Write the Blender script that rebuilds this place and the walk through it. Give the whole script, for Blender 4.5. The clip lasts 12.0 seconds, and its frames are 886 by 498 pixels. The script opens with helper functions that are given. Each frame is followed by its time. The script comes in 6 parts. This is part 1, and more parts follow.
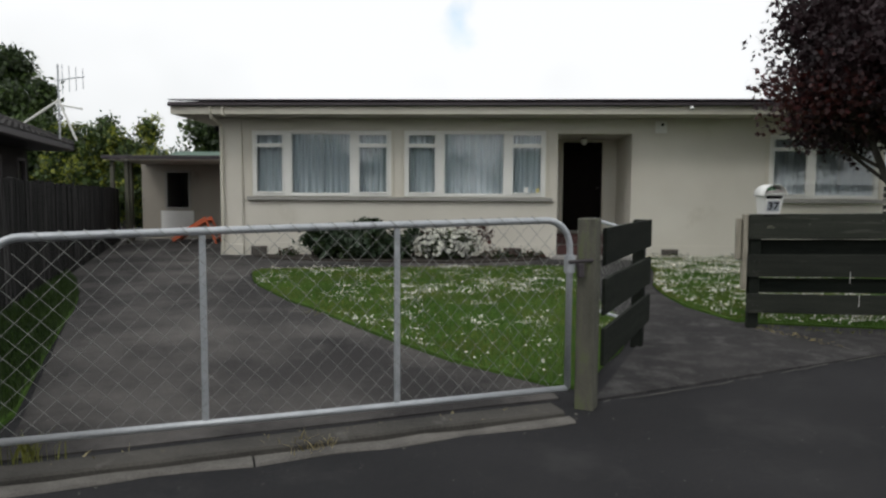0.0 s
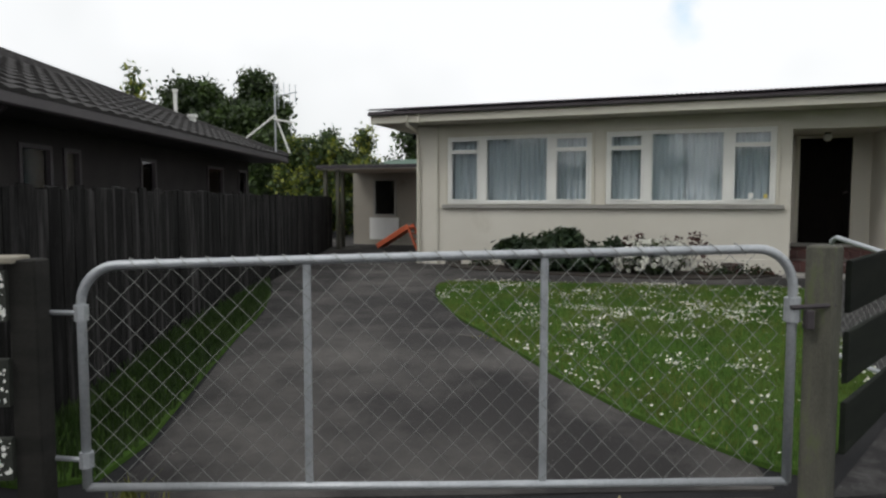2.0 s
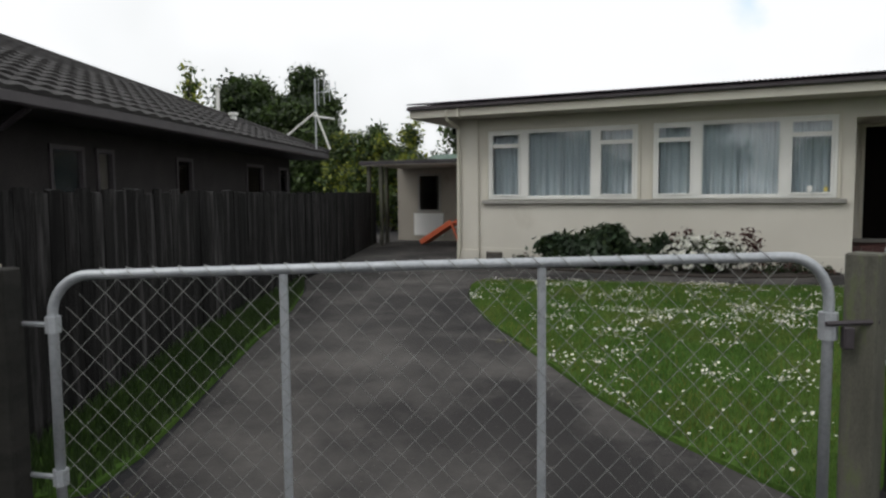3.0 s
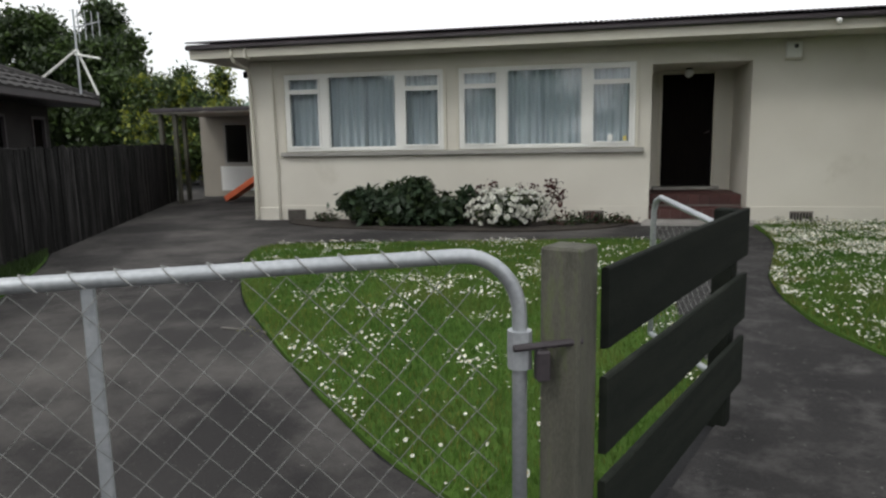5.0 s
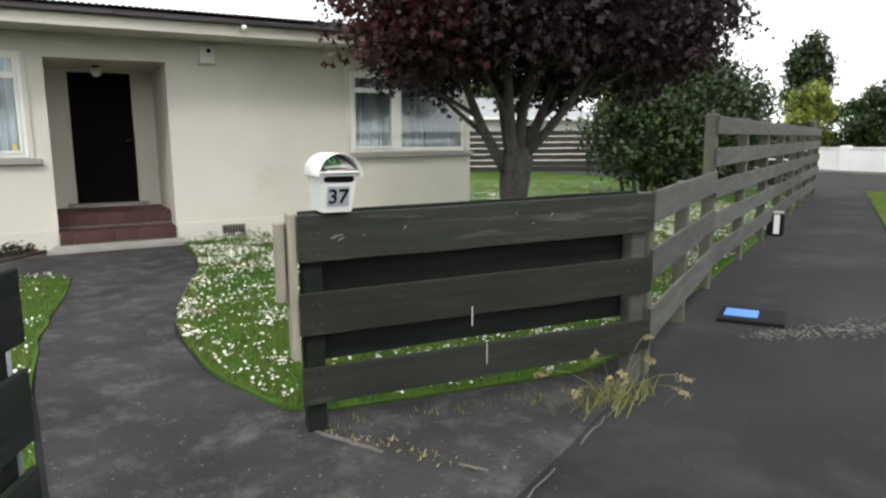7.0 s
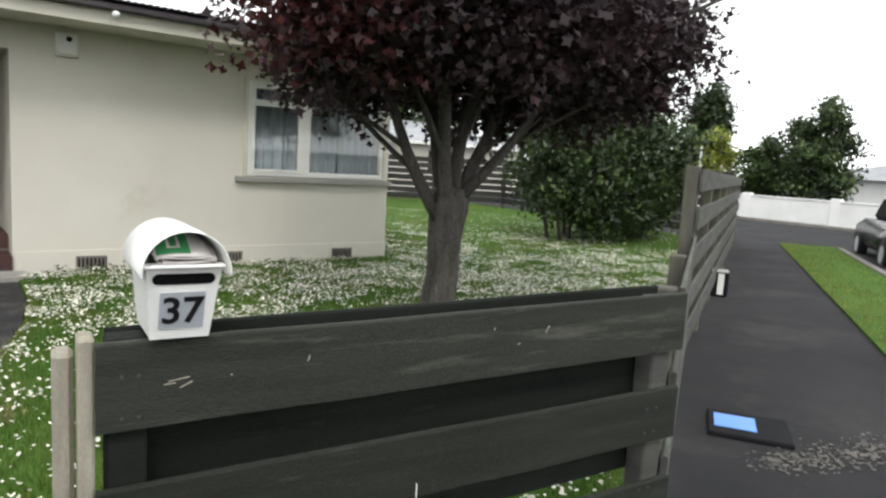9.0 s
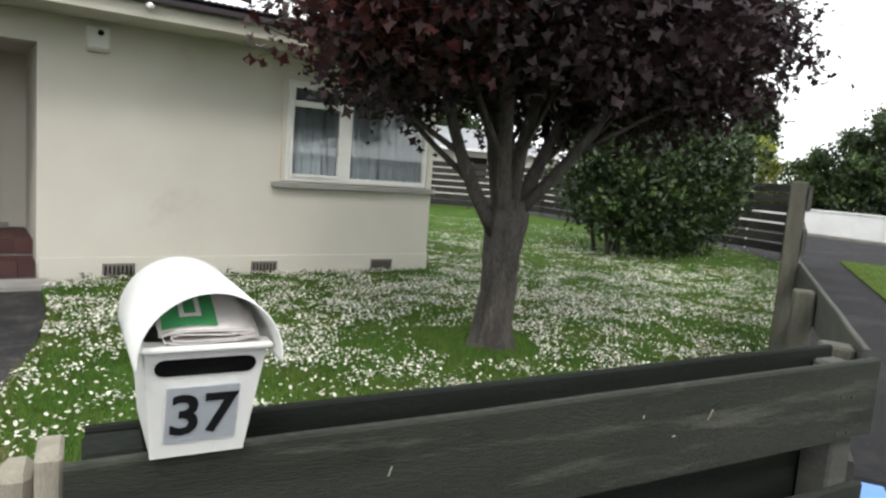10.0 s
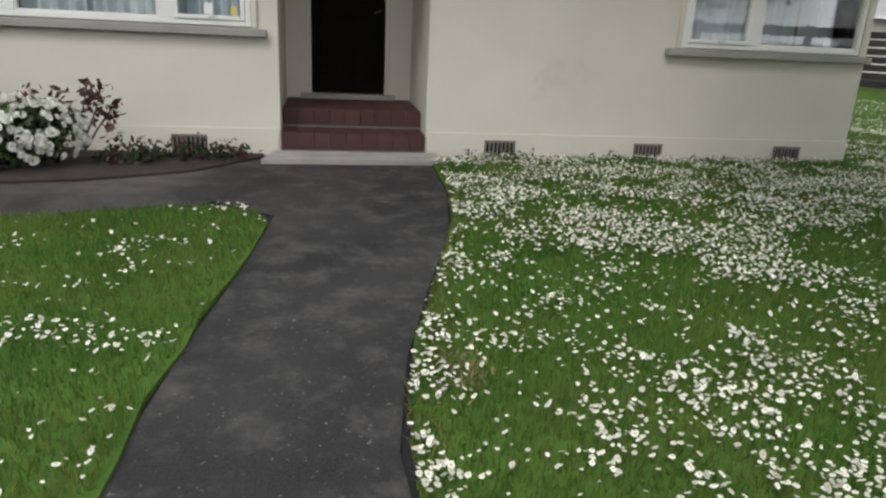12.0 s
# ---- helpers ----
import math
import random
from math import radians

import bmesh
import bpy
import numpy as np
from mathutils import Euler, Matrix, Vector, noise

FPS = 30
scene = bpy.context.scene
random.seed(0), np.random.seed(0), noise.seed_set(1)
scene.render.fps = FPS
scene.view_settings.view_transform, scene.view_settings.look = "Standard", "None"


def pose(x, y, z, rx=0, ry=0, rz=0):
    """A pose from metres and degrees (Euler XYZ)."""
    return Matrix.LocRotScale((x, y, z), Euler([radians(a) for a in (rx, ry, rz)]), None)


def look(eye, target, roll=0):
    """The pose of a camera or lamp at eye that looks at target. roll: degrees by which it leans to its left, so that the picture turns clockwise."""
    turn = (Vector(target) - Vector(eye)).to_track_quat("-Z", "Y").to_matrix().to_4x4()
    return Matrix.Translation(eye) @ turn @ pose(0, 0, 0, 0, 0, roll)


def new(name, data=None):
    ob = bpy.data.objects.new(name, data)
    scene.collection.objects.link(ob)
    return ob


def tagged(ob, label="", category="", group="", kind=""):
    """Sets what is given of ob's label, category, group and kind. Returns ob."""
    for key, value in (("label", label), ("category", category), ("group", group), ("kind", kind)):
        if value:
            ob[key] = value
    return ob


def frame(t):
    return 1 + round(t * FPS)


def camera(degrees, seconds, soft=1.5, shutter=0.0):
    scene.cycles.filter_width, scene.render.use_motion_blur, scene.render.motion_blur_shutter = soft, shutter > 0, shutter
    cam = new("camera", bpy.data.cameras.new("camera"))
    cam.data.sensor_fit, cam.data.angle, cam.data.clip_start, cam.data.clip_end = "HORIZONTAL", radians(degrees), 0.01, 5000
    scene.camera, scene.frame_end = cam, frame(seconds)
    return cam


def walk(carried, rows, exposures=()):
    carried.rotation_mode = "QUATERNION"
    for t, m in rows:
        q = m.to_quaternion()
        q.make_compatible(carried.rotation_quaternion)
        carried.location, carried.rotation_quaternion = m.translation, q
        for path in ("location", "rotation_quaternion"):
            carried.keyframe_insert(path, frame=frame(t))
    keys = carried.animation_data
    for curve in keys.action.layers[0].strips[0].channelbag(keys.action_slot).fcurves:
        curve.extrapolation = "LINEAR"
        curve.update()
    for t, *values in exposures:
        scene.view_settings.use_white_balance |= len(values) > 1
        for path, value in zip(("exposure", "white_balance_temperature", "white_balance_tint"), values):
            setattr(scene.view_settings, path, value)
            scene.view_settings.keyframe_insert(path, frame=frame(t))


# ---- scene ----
cam = camera(66.0, 12.0, 2.4, 0.0)
ROWS = [
    (0.0, 0.014, 0.120, 1.136, 2.41, -4.25, -0.33),
    (0.5, 0.039, 0.307, 1.131, 5.00, -4.00, -0.39),
    (1.0, 0.096, 0.581, 1.162, 9.33, -3.79, -0.61),
    (1.5, 0.128, 0.708, 1.184, 14.50, -3.93, -0.43),
    (2.0, 0.215, 1.029, 1.216, 20.28, -3.99, 0.00),
    (2.5, 0.299, 1.207, 1.235, 24.52, -3.97, 0.19),
    (4.5, 0.680, 2.261, 1.315, 24.92, -7.10, 1.16),
    (5.0, 0.833, 2.590, 1.317, 12.17, -9.03, 1.02),
    (5.5, 1.043, 2.851, 1.299, -0.79, -10.77, 0.95),
    (6.0, 1.169, 3.121, 1.308, -14.04, -10.65, 0.48),
    (6.5, 1.432, 3.423, 1.318, -23.37, -10.06, 0.24),
    (7.0, 1.730, 3.741, 1.344, -29.77, -9.04, 0.46),
    (7.5, 1.966, 4.127, 1.383, -34.48, -8.19, 0.05),
    (9.5, 2.529, 5.445, 1.497, -37.25, -7.09, -3.74),
    (10.0, 2.621, 5.804, 1.494, -34.77, -6.87, -4.36),
    (10.5, 2.603, 6.206, 1.447, -31.06, -7.28, -4.56),
    (11.0, 2.375, 6.459, 1.469, -27.61, -10.31, -4.88),
    (11.5, 2.360, 6.767, 1.360, -20.98, -14.74, -4.17),
    (12.0, 2.180, 7.053, 1.275, -9.53, -18.19, -2.73),
]

EXPOSURES = [(0.0, -0.35), (2.5, -0.35), (4.5, -0.2), (5.5, 0.0), (6.5, 0.4), (7.5, 0.84), (9.5, 0.64), (10.5, 0.56), (11.3, 0.28), (12.0, 0.17)]
walk(cam, [(t, pose(x, y, z, 90 + pitch, roll, yaw)) for t, x, y, z, yaw, pitch, roll in ROWS], EXPOSURES)

# ---- sky and sun ----
world = bpy.data.worlds.new("world")
scene.world = world
world.use_nodes = True
wn, wl = world.node_tree.nodes, world.node_tree.links
wn.clear()
SUN_EL, SUN_AZ = radians(52), radians(215)
sky = wn.new("ShaderNodeTexSky")
sky.sky_type, sky.sun_disc, sky.sun_elevation, sky.sun_rotation = "NISHITA", False, SUN_EL, SUN_AZ
dim = wn.new("ShaderNodeMixRGB")
dim.blend_type, dim.inputs[0].default_value, dim.inputs[2].default_value = "MULTIPLY", 1.0, (0.27, 0.285, 0.25, 1)
wl.new(sky.outputs[0], dim.inputs[1])
coords = wn.new("ShaderNodeTexCoord")
cloud = wn.new("ShaderNodeTexNoise")
cloud.inputs["Scale"].default_value, cloud.inputs["Detail"].default_value = 2.6, 7
wl.new(coords.outputs["Generated"], cloud.inputs["Vector"])
cover = wn.new("ShaderNodeValToRGB")
cover.color_ramp.elements[0].position, cover.color_ramp.elements[1].position = 0.27, 0.36
wl.new(cloud.outputs[0], cover.inputs[0])
tone = wn.new("ShaderNodeTexNoise")
tone.inputs["Scale"].default_value, tone.inputs["Detail"].default_value = 1.7, 4
wl.new(coords.outputs["Generated"], tone.inputs["Vector"])
white = wn.new("ShaderNodeValToRGB")
white.color_ramp.elements[0].color, white.color_ramp.elements[1].color = (0.96, 1.0, 1.0, 1), (1.26, 1.28, 1.3, 1)
white.color_ramp.elements[0].position, white.color_ramp.elements[1].position = 0.28, 0.5
wl.new(tone.outputs[0], white.inputs[0])
mixsky = wn.new("ShaderNodeMixRGB")
wl.new(cover.outputs[0], mixsky.inputs[0])
wl.new(dim.outputs[0], mixsky.inputs[1])
wl.new(white.outputs[0], mixsky.inputs[2])
back = wn.new("ShaderNodeBackground")
back.inputs[1].default_value = 1.0
wl.new(mixsky.outputs[0], back.inputs[0])
wl.new(back.outputs[0], wn.new("ShaderNodeOutputWorld").inputs[0])

sun_data = bpy.data.lights.new("sun", "SUN")
sun_data.energy, sun_data.angle, sun_data.color = 0.9, radians(14), (1.0, 0.975, 0.94)
sun = new("sun", sun_data)
sun.matrix_world = look((-12, -14, 26), (0, 6, 0))


# ---- materials ----
def material(name, dark, light, scale=3.0, fine=60.0, rough=0.8, bump=0.2, metal=0.0, rand=0.0, spots=None, detail=5, object_space=True, stretch=(1, 1, 1), spec=0.5, spot_scale=1.6, spot_at=0.58, specks=None, speck_at=0.66, spot_soft=0.12):
    """A surface of two tones at two scales with fine relief; rand: difference from piece to piece; spots: colour of wear."""
    m = bpy.data.materials.new(name)
    m.use_nodes = True
    n, l = m.node_tree.nodes, m.node_tree.links
    b = n["Principled BSDF"]
    b.inputs["Roughness"].default_value, b.inputs["Metallic"].default_value = rough, metal
    b.inputs["Specular IOR Level"].default_value = spec
    tc = n.new("ShaderNodeTexCoord")
    mp = n.new("ShaderNodeMapping")
    mp.inputs["Scale"].default_value = stretch
    l.new(tc.outputs["Object"], mp.inputs["Vector"])
    big, small = n.new("ShaderNodeTexNoise"), n.new("ShaderNodeTexNoise")
    for t, s in ((big, scale), (small, fine)):
        t.inputs["Scale"].default_value, t.inputs["Detail"].default_value = s, detail
        l.new(mp.outputs[0], t.inputs["Vector"])
    mix = n.new("ShaderNodeMath")
    mix.operation = "MULTIPLY_ADD"
    mix.inputs[1].default_value = 0.45
    l.new(small.outputs[0], mix.inputs[0])
    half = n.new("ShaderNodeMath")
    half.operation = "MULTIPLY"
    half.inputs[1].default_value = 0.55
    l.new(big.outputs[0], half.inputs[0])
    l.new(half.outputs[0], mix.inputs[2])
    ramp = n.new("ShaderNodeValToRGB")
    ramp.color_ramp.elements[0].position, ramp.color_ramp.elements[1].position = 0.34, 0.66
    ramp.color_ramp.elements[0].color, ramp.color_ramp.elements[1].color = (*dark, 1), (*light, 1)
    l.new(mix.outputs[0], ramp.inputs[0])
    colour = ramp.outputs[0]
    if spots:
        st = n.new("ShaderNodeTexNoise")
        st.inputs["Scale"].default_value, st.inputs["Detail"].default_value, st.inputs["Roughness"].default_value = spot_scale, 9, 0.7
        l.new(mp.outputs[0], st.inputs["Vector"])
        sr = n.new("ShaderNodeValToRGB")
        sr.color_ramp.elements[0].position, sr.color_ramp.elements[1].position = spot_at, spot_at + spot_soft
        l.new(st.outputs[0], sr.inputs[0])
        sm = n.new("ShaderNodeMixRGB")
        sm.inputs[2].default_value = (*spots, 1)
        l.new(sr.outputs[0], sm.inputs[0])
        l.new(colour, sm.inputs[1])
        colour = sm.outputs[0]
    if specks:
        kt = n.new("ShaderNodeTexNoise")
        kt.inputs["Scale"].default_value, kt.inputs["Detail"].default_value = 38, 3
        l.new(mp.outputs[0], kt.inputs["Vector"])
        kr = n.new("ShaderNodeValToRGB")
        kr.color_ramp.elements[0].position, kr.color_ramp.elements[1].position = speck_at, speck_at + 0.05
        l.new(kt.outputs[0], kr.inputs[0])
        km = n.new("ShaderNodeMixRGB")
        km.inputs[2].default_value = (*specks, 1)
        l.new(kr.outputs[0], km.inputs[0])
        l.new(colour, km.inputs[1])
        colour = km.outputs[0]
    if rand:
        oi, geo = n.new("ShaderNodeObjectInfo"), n.new("ShaderNodeNewGeometry")
        add = n.new("ShaderNodeMath")
        add.operation = "ADD"
        l.new(oi.outputs["Random"], add.inputs[0])
        l.new(geo.outputs["Random Per Island"], add.inputs[1])
        fr = n.new("ShaderNodeMath")
        fr.operation = "FRACT"
        l.new(add.outputs[0], fr.inputs[0])
        ma = n.new("ShaderNodeMapRange")
        ma.inputs["To Min"].default_value, ma.inputs["To Max"].default_value = 1 - rand, 1 + rand
        l.new(fr.outputs[0], ma.inputs["Value"])
        hs = n.new("ShaderNodeHueSaturation")
        l.new(ma.outputs[0], hs.inputs["Value"])
        l.new(colour, hs.inputs["Color"])
        colour = hs.outputs[0]
    l.new(colour, b.inputs["Base Color"])
    if bump:
        bp = n.new("ShaderNodeBump")
        bp.inputs["Strength"].default_value, bp.inputs["Distance"].default_value = bump, 0.01
        l.new(small.outputs[0], bp.inputs["Height"])
        l.new(bp.outputs[0], b.inputs["Normal"])
    return m


def leaf_material(name, dark, light, rough=0.5, through_light=0.25, **wear):
    m = material(name, dark, light, 1.5, 20, rough, 0.0, rand=0.35, **wear)
    n, l = m.node_tree.nodes, m.node_tree.links
    b, out = n["Principled BSDF"], n["Material Output"]
    tr, mix = n.new("ShaderNodeBsdfTranslucent"), n.new("ShaderNodeMixShader")
    mix.inputs[0].default_value = through_light
    l.new(b.inputs["Base Color"].links[0].from_socket, tr.inputs[0])
    l.new(b.outputs[0], mix.inputs[1])
    l.new(tr.outputs[0], mix.inputs[2])
    l.new(mix.outputs[0], out.inputs[0])
    return m


def glass_material(name):
    m = bpy.data.materials.new(name)
    m.use_nodes = True
    n, l = m.node_tree.nodes, m.node_tree.links
    n.remove(n["Principled BSDF"])
    t, g, f, mix = n.new("ShaderNodeBsdfTransparent"), n.new("ShaderNodeBsdfGlossy"), n.new("ShaderNodeFresnel"), n.new("ShaderNodeMixShader")
    t.inputs[0].default_value = (0.95, 0.97, 0.97, 1)
    g.inputs["Roughness"].default_value = 0.01
    f.inputs[0].default_value = 1.62
    wob, bp = n.new("ShaderNodeTexNoise"), n.new("ShaderNodeBump")
    wob.inputs["Scale"].default_value = 1.3
    bp.inputs["Strength"].default_value, bp.inputs["Distance"].default_value = 0.05, 0.05
    l.new(wob.outputs[0], bp.inputs["Height"])
    l.new(bp.outputs[0], g.inputs["Normal"])
    l.new(f.outputs[0], mix.inputs[0])
    l.new(t.outputs[0], mix.inputs[1])
    l.new(g.outputs[0], mix.inputs[2])
    l.new(mix.outputs[0], n["Material Output"].inputs[0])
    return m


STUCCO = material("cream stucco", (0.6, 0.57, 0.495), (0.7, 0.672, 0.595), 0.8, 140, 0.9, 0.25, spots=(0.575, 0.545, 0.465), spot_scale=0.7, spot_at=0.6)
PAINT_CREAM = material("cream trim paint", (0.58, 0.55, 0.46), (0.66, 0.63, 0.54), 2, 90, 0.55, 0.08)
PAINT_WHITE = material("white window paint", (0.74, 0.74, 0.7), (0.82, 0.82, 0.78), 3, 90, 0.45, 0.08, spots=(0.58, 0.57, 0.52), spot_scale=5, spot_at=0.66)
SILL_GREY = material("grey sill paint", (0.26, 0.25, 0.23), (0.36, 0.35, 0.32), 4, 80, 0.7, 0.1)
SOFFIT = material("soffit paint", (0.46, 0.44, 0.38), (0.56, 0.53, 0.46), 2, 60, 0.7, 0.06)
GUTTER = material("dark gutter paint", (0.03, 0.024, 0.028), (0.055, 0.046, 0.05), 3, 60, 0.5, 0.06)
ROOF_IRON = material("painted corrugated iron", (0.13, 0.12, 0.15), (0.2, 0.19, 0.21), 1.5, 50, 0.45, 0.06, metal=0.2)
ASPHALT = material("asphalt", (0.015, 0.015, 0.0165), (0.031, 0.0305, 0.032), 0.9, 170, 0.95, 0.6, spots=(0.037, 0.0365, 0.037), spot_scale=0.75, spot_at=0.53, specks=(0.12, 0.116, 0.11), speck_at=0.70, spec=0.2)
DRIVE = material("worn driveway asphalt", (0.016, 0.015, 0.016), (0.06, 0.056, 0.054), 0.55, 150, 0.92, 0.5, spots=(0.12, 0.112, 0.105), spot_scale=0.6, spot_at=0.45, spot_soft=0.22, specks=(0.17, 0.16, 0.15), speck_at=0.70, spec=0.2)
PATH = material("worn path asphalt", (0.018, 0.017, 0.018), (0.05, 0.048, 0.047), 1.2, 130, 0.92, 0.55, spots=(0.1, 0.096, 0.093), spot_scale=4.2, spot_at=0.48, spot_soft=0.3, specks=(0.14, 0.136, 0.13), speck_at=0.675, spec=0.2)
CONCRETE = material("aged concrete", (0.12, 0.112, 0.1), (0.24, 0.225, 0.2), 2.2, 110, 0.9, 0.4, spots=(0.1, 0.095, 0.08), spot_scale=3, spot_at=0.58)
KERB_DARK = material("mossy dark concrete", (0.032, 0.03, 0.026), (0.082, 0.076, 0.066), 2.5, 90, 0.95, 0.5, spots=(0.12, 0.116, 0.105), spot_scale=4, spot_at=0.6)
BOARD_DIM = material("dark weathered boards", (0.02, 0.02, 0.018), (0.05, 0.048, 0.043), 2.2, 70, 0.9, 0.6, rand=0.35, stretch=(1, 1, 6), spec=0.2)
SLAB_PALE = material("pale worn doorstep concrete", (0.24, 0.23, 0.21), (0.4, 0.385, 0.36), 2.5, 110, 0.9, 0.4, spots=(0.16, 0.15, 0.135), spot_scale=3, spot_at=0.6)
SEAM = material("grit in the seams", (0.055, 0.051, 0.046), (0.16, 0.15, 0.135), 5, 110, 0.95, 0.4)
SOIL = material("dark soil", (0.018, 0.014, 0.011), (0.045, 0.036, 0.028), 4, 70, 1.0, 0.8)
TURF = material("turf", (0.04, 0.085, 0.015), (0.085, 0.15, 0.03), 1.4, 60, 0.95, 0.7, spots=(0.12, 0.12, 0.045), spot_scale=1.3, spot_at=0.63, spec=0.1)
GRASS = leaf_material("grass blades", (0.052, 0.125, 0.019), (0.125, 0.23, 0.038), 0.55, 0.35, spots=(0.175, 0.21, 0.05), spot_scale=0.8, spot_at=0.47, spot_soft=0.2)
# taller rank grass; the paling fence's shade is put into its darker green
SHADE_TONED_GRASS = leaf_material("rank grass with fence shade in its colour", (0.02, 0.046, 0.009), (0.055, 0.095, 0.02), 0.6, 0.25)
DRYGRASS = leaf_material("dry straw grass", (0.24, 0.2, 0.09), (0.42, 0.36, 0.2), 0.7, 0.3)
YELLOWGRASS = leaf_material("yellowing grass", (0.14, 0.16, 0.03), (0.25, 0.25, 0.06), 0.6, 0.3)
PETAL = leaf_material("white petals", (0.74, 0.74, 0.68), (0.84, 0.84, 0.78), 0.6, 0.2)
POLLEN = material("yellow flower centres", (0.5, 0.36, 0.05), (0.6, 0.45, 0.08), 9, 60, 0.8, 0.0)
BOARD = material("dark green stained boards", (0.009, 0.0115, 0.0095), (0.021, 0.024, 0.019), 2.5, 60, 0.85, 0.45, rand=0.22, stretch=(0.7, 0.7, 7), spots=(0.032, 0.036, 0.029), spot_scale=2.4, spot_at=0.6, spec=0.12)
BOARD_WORN = material("worn green-brown stained boards", (0.014, 0.016, 0.0125), (0.032, 0.035, 0.027), 2.5, 60, 0.85, 0.5, rand=0.25, stretch=(0.7, 0.7, 7), spots=(0.06, 0.062, 0.05), spot_scale=2.2, spot_at=0.57, spec=0.25)
BOARD_OLD = material("grey weathered boards", (0.038, 0.039, 0.034), (0.09, 0.09, 0.08), 2.2, 70, 0.9, 0.6, rand=0.25, stretch=(1, 1, 6), spots=(0.08, 0.10, 0.06), spot_scale=1.6, spot_at=0.56)
POST_OLD = material("mossy grey post timber", (0.06, 0.06, 0.046), (0.13, 0.125, 0.1), 3, 60, 0.95, 0.6, stretch=(5, 5, 1), spots=(0.11, 0.13, 0.06), spot_scale=3, spot_at=0.55)
BARE_WOOD = material("bare weathered timber", (0.22, 0.2, 0.16), (0.38, 0.35, 0.28), 4, 60, 0.85, 0.4, stretch=(6, 6, 1))
PEELING = material("peeling dark boards", (0.014, 0.017, 0.013), (0.035, 0.038, 0.03), 3, 70, 0.85, 0.6, rand=0.15, spots=(0.3, 0.3, 0.27), spot_scale=9, spot_at=0.66)
PALING = material("black-brown palings", (0.005, 0.0047, 0.0047), (0.017, 0.016, 0.0155), 2.0, 60, 0.92, 0.6, rand=0.55, stretch=(7, 7, 0.5), spots=(0.07, 0.067, 0.067), spot_scale=1.6, spot_at=0.5, spot_soft=0.18, spec=0.15)
GALV = material("galvanised steel", (0.36, 0.38, 0.4), (0.52, 0.54, 0.56), 5, 60, 0.5, 0.08, metal=0.55, spots=(0.3, 0.27, 0.23), spot_scale=9, spot_at=0.66)
WIRE = material("galvanised wire", (0.22, 0.225, 0.215), (0.34, 0.345, 0.33), 8, 60, 0.55, 0.0, metal=0.4)
RED_TILE = material("red step tiles", (0.048, 0.018, 0.016), (0.085, 0.03, 0.025), 5, 80, 0.6, 0.25, rand=0.2)
# near-black so that the door's colour carries the darkness of the doorway
DOOR_DARK = material("door blackened for the dark doorway", (0.004, 0.003, 0.003), (0.009, 0.007, 0.006), 3, 50, 0.9, 0.1, stretch=(6, 6, 1), spec=0.1)
# unlit rooms: the shade indoors is given as a dark wall colour
DARK_ROOM = material("inner wall with room shade in its colour", (0.1, 0.095, 0.085), (0.14, 0.13, 0.12), 2, 40, 0.9, 0.0)
CURTAIN = material("pale curtain cloth", (0.56, 0.63, 0.68), (0.76, 0.81, 0.84), 2, 90, 0.95, 0.15, stretch=(9, 1, 0.5))
GLASS = glass_material("window glass")
VENT = material("terracotta grey vent", (0.13, 0.12, 0.105), (0.22, 0.2, 0.18), 6, 60, 0.9, 0.3)
BLACK = material("black enamel", (0.007, 0.007, 0.008), (0.012, 0.012, 0.013), 6, 60, 0.85, 0.1, spec=0.15)
BOX_WHITE = material("white letterbox enamel", (0.82, 0.82, 0.79), (0.86, 0.86, 0.83), 4, 80, 0.4, 0.05, spots=(0.6, 0.52, 0.38), spot_scale=9, spot_at=0.73)
PLATE = material("pale grey number plate", (0.36, 0.39, 0.42), (0.42, 0.45, 0.48), 5, 80, 0.35, 0.03)
PAPER = material("newsprint", (0.6, 0.56, 0.54), (0.74, 0.7, 0.68), 5, 90, 0.85, 0.15)
GREENPRINT = material("green print", (0.03, 0.22, 0.07), (0.05, 0.29, 0.1), 5, 90, 0.7, 0.05)
BLUEPRINT = material("blue sticker", (0.08, 0.25, 0.72), (0.1, 0.3, 0.8), 6, 60, 0.4, 0.03)
ORANGE = material("orange plastic", (0.55, 0.11, 0.05), (0.68, 0.16, 0.07), 4, 60, 0.5, 0.05)
BRICK_DARK = material("dark brown brickwork", (0.014, 0.012, 0.012), (0.03, 0.026, 0.025), 3, 50, 0.9, 0.4)
ROOF_TILE = material("weathered concrete roof tiles", (0.026, 0.024, 0.024), (0.06, 0.056, 0.054), 2, 60, 0.9, 0.4, rand=0.25, spots=(0.13, 0.13, 0.11), spot_scale=2, spot_at=0.64)
BARK = material("ridged grey-brown bark", (0.026, 0.023, 0.02), (0.095, 0.085, 0.076), 5, 40, 0.95, 1.0, stretch=(2, 2, 0.45), spots=(0.19, 0.175, 0.155), spot_scale=3.2, spot_at=0.58, spot_soft=0.2)
# outhouse stucco: shade under the carport is put into the tan tone
SHADED_STUCCO = material("stucco toned down for carport shade", (0.3, 0.275, 0.235), (0.38, 0.35, 0.3), 1.2, 110, 0.9, 0.2, spots=(0.24, 0.22, 0.19), spot_scale=1.1, spot_at=0.58)
YELLOWPRINT = material("yellow sticker", (0.62, 0.5, 0.12), (0.7, 0.58, 0.16), 6, 60, 0.5, 0.03)
MAPLE = leaf_material("dark purple leaves", (0.012, 0.006, 0.008), (0.032, 0.013, 0.0165), 0.7, 0.22)
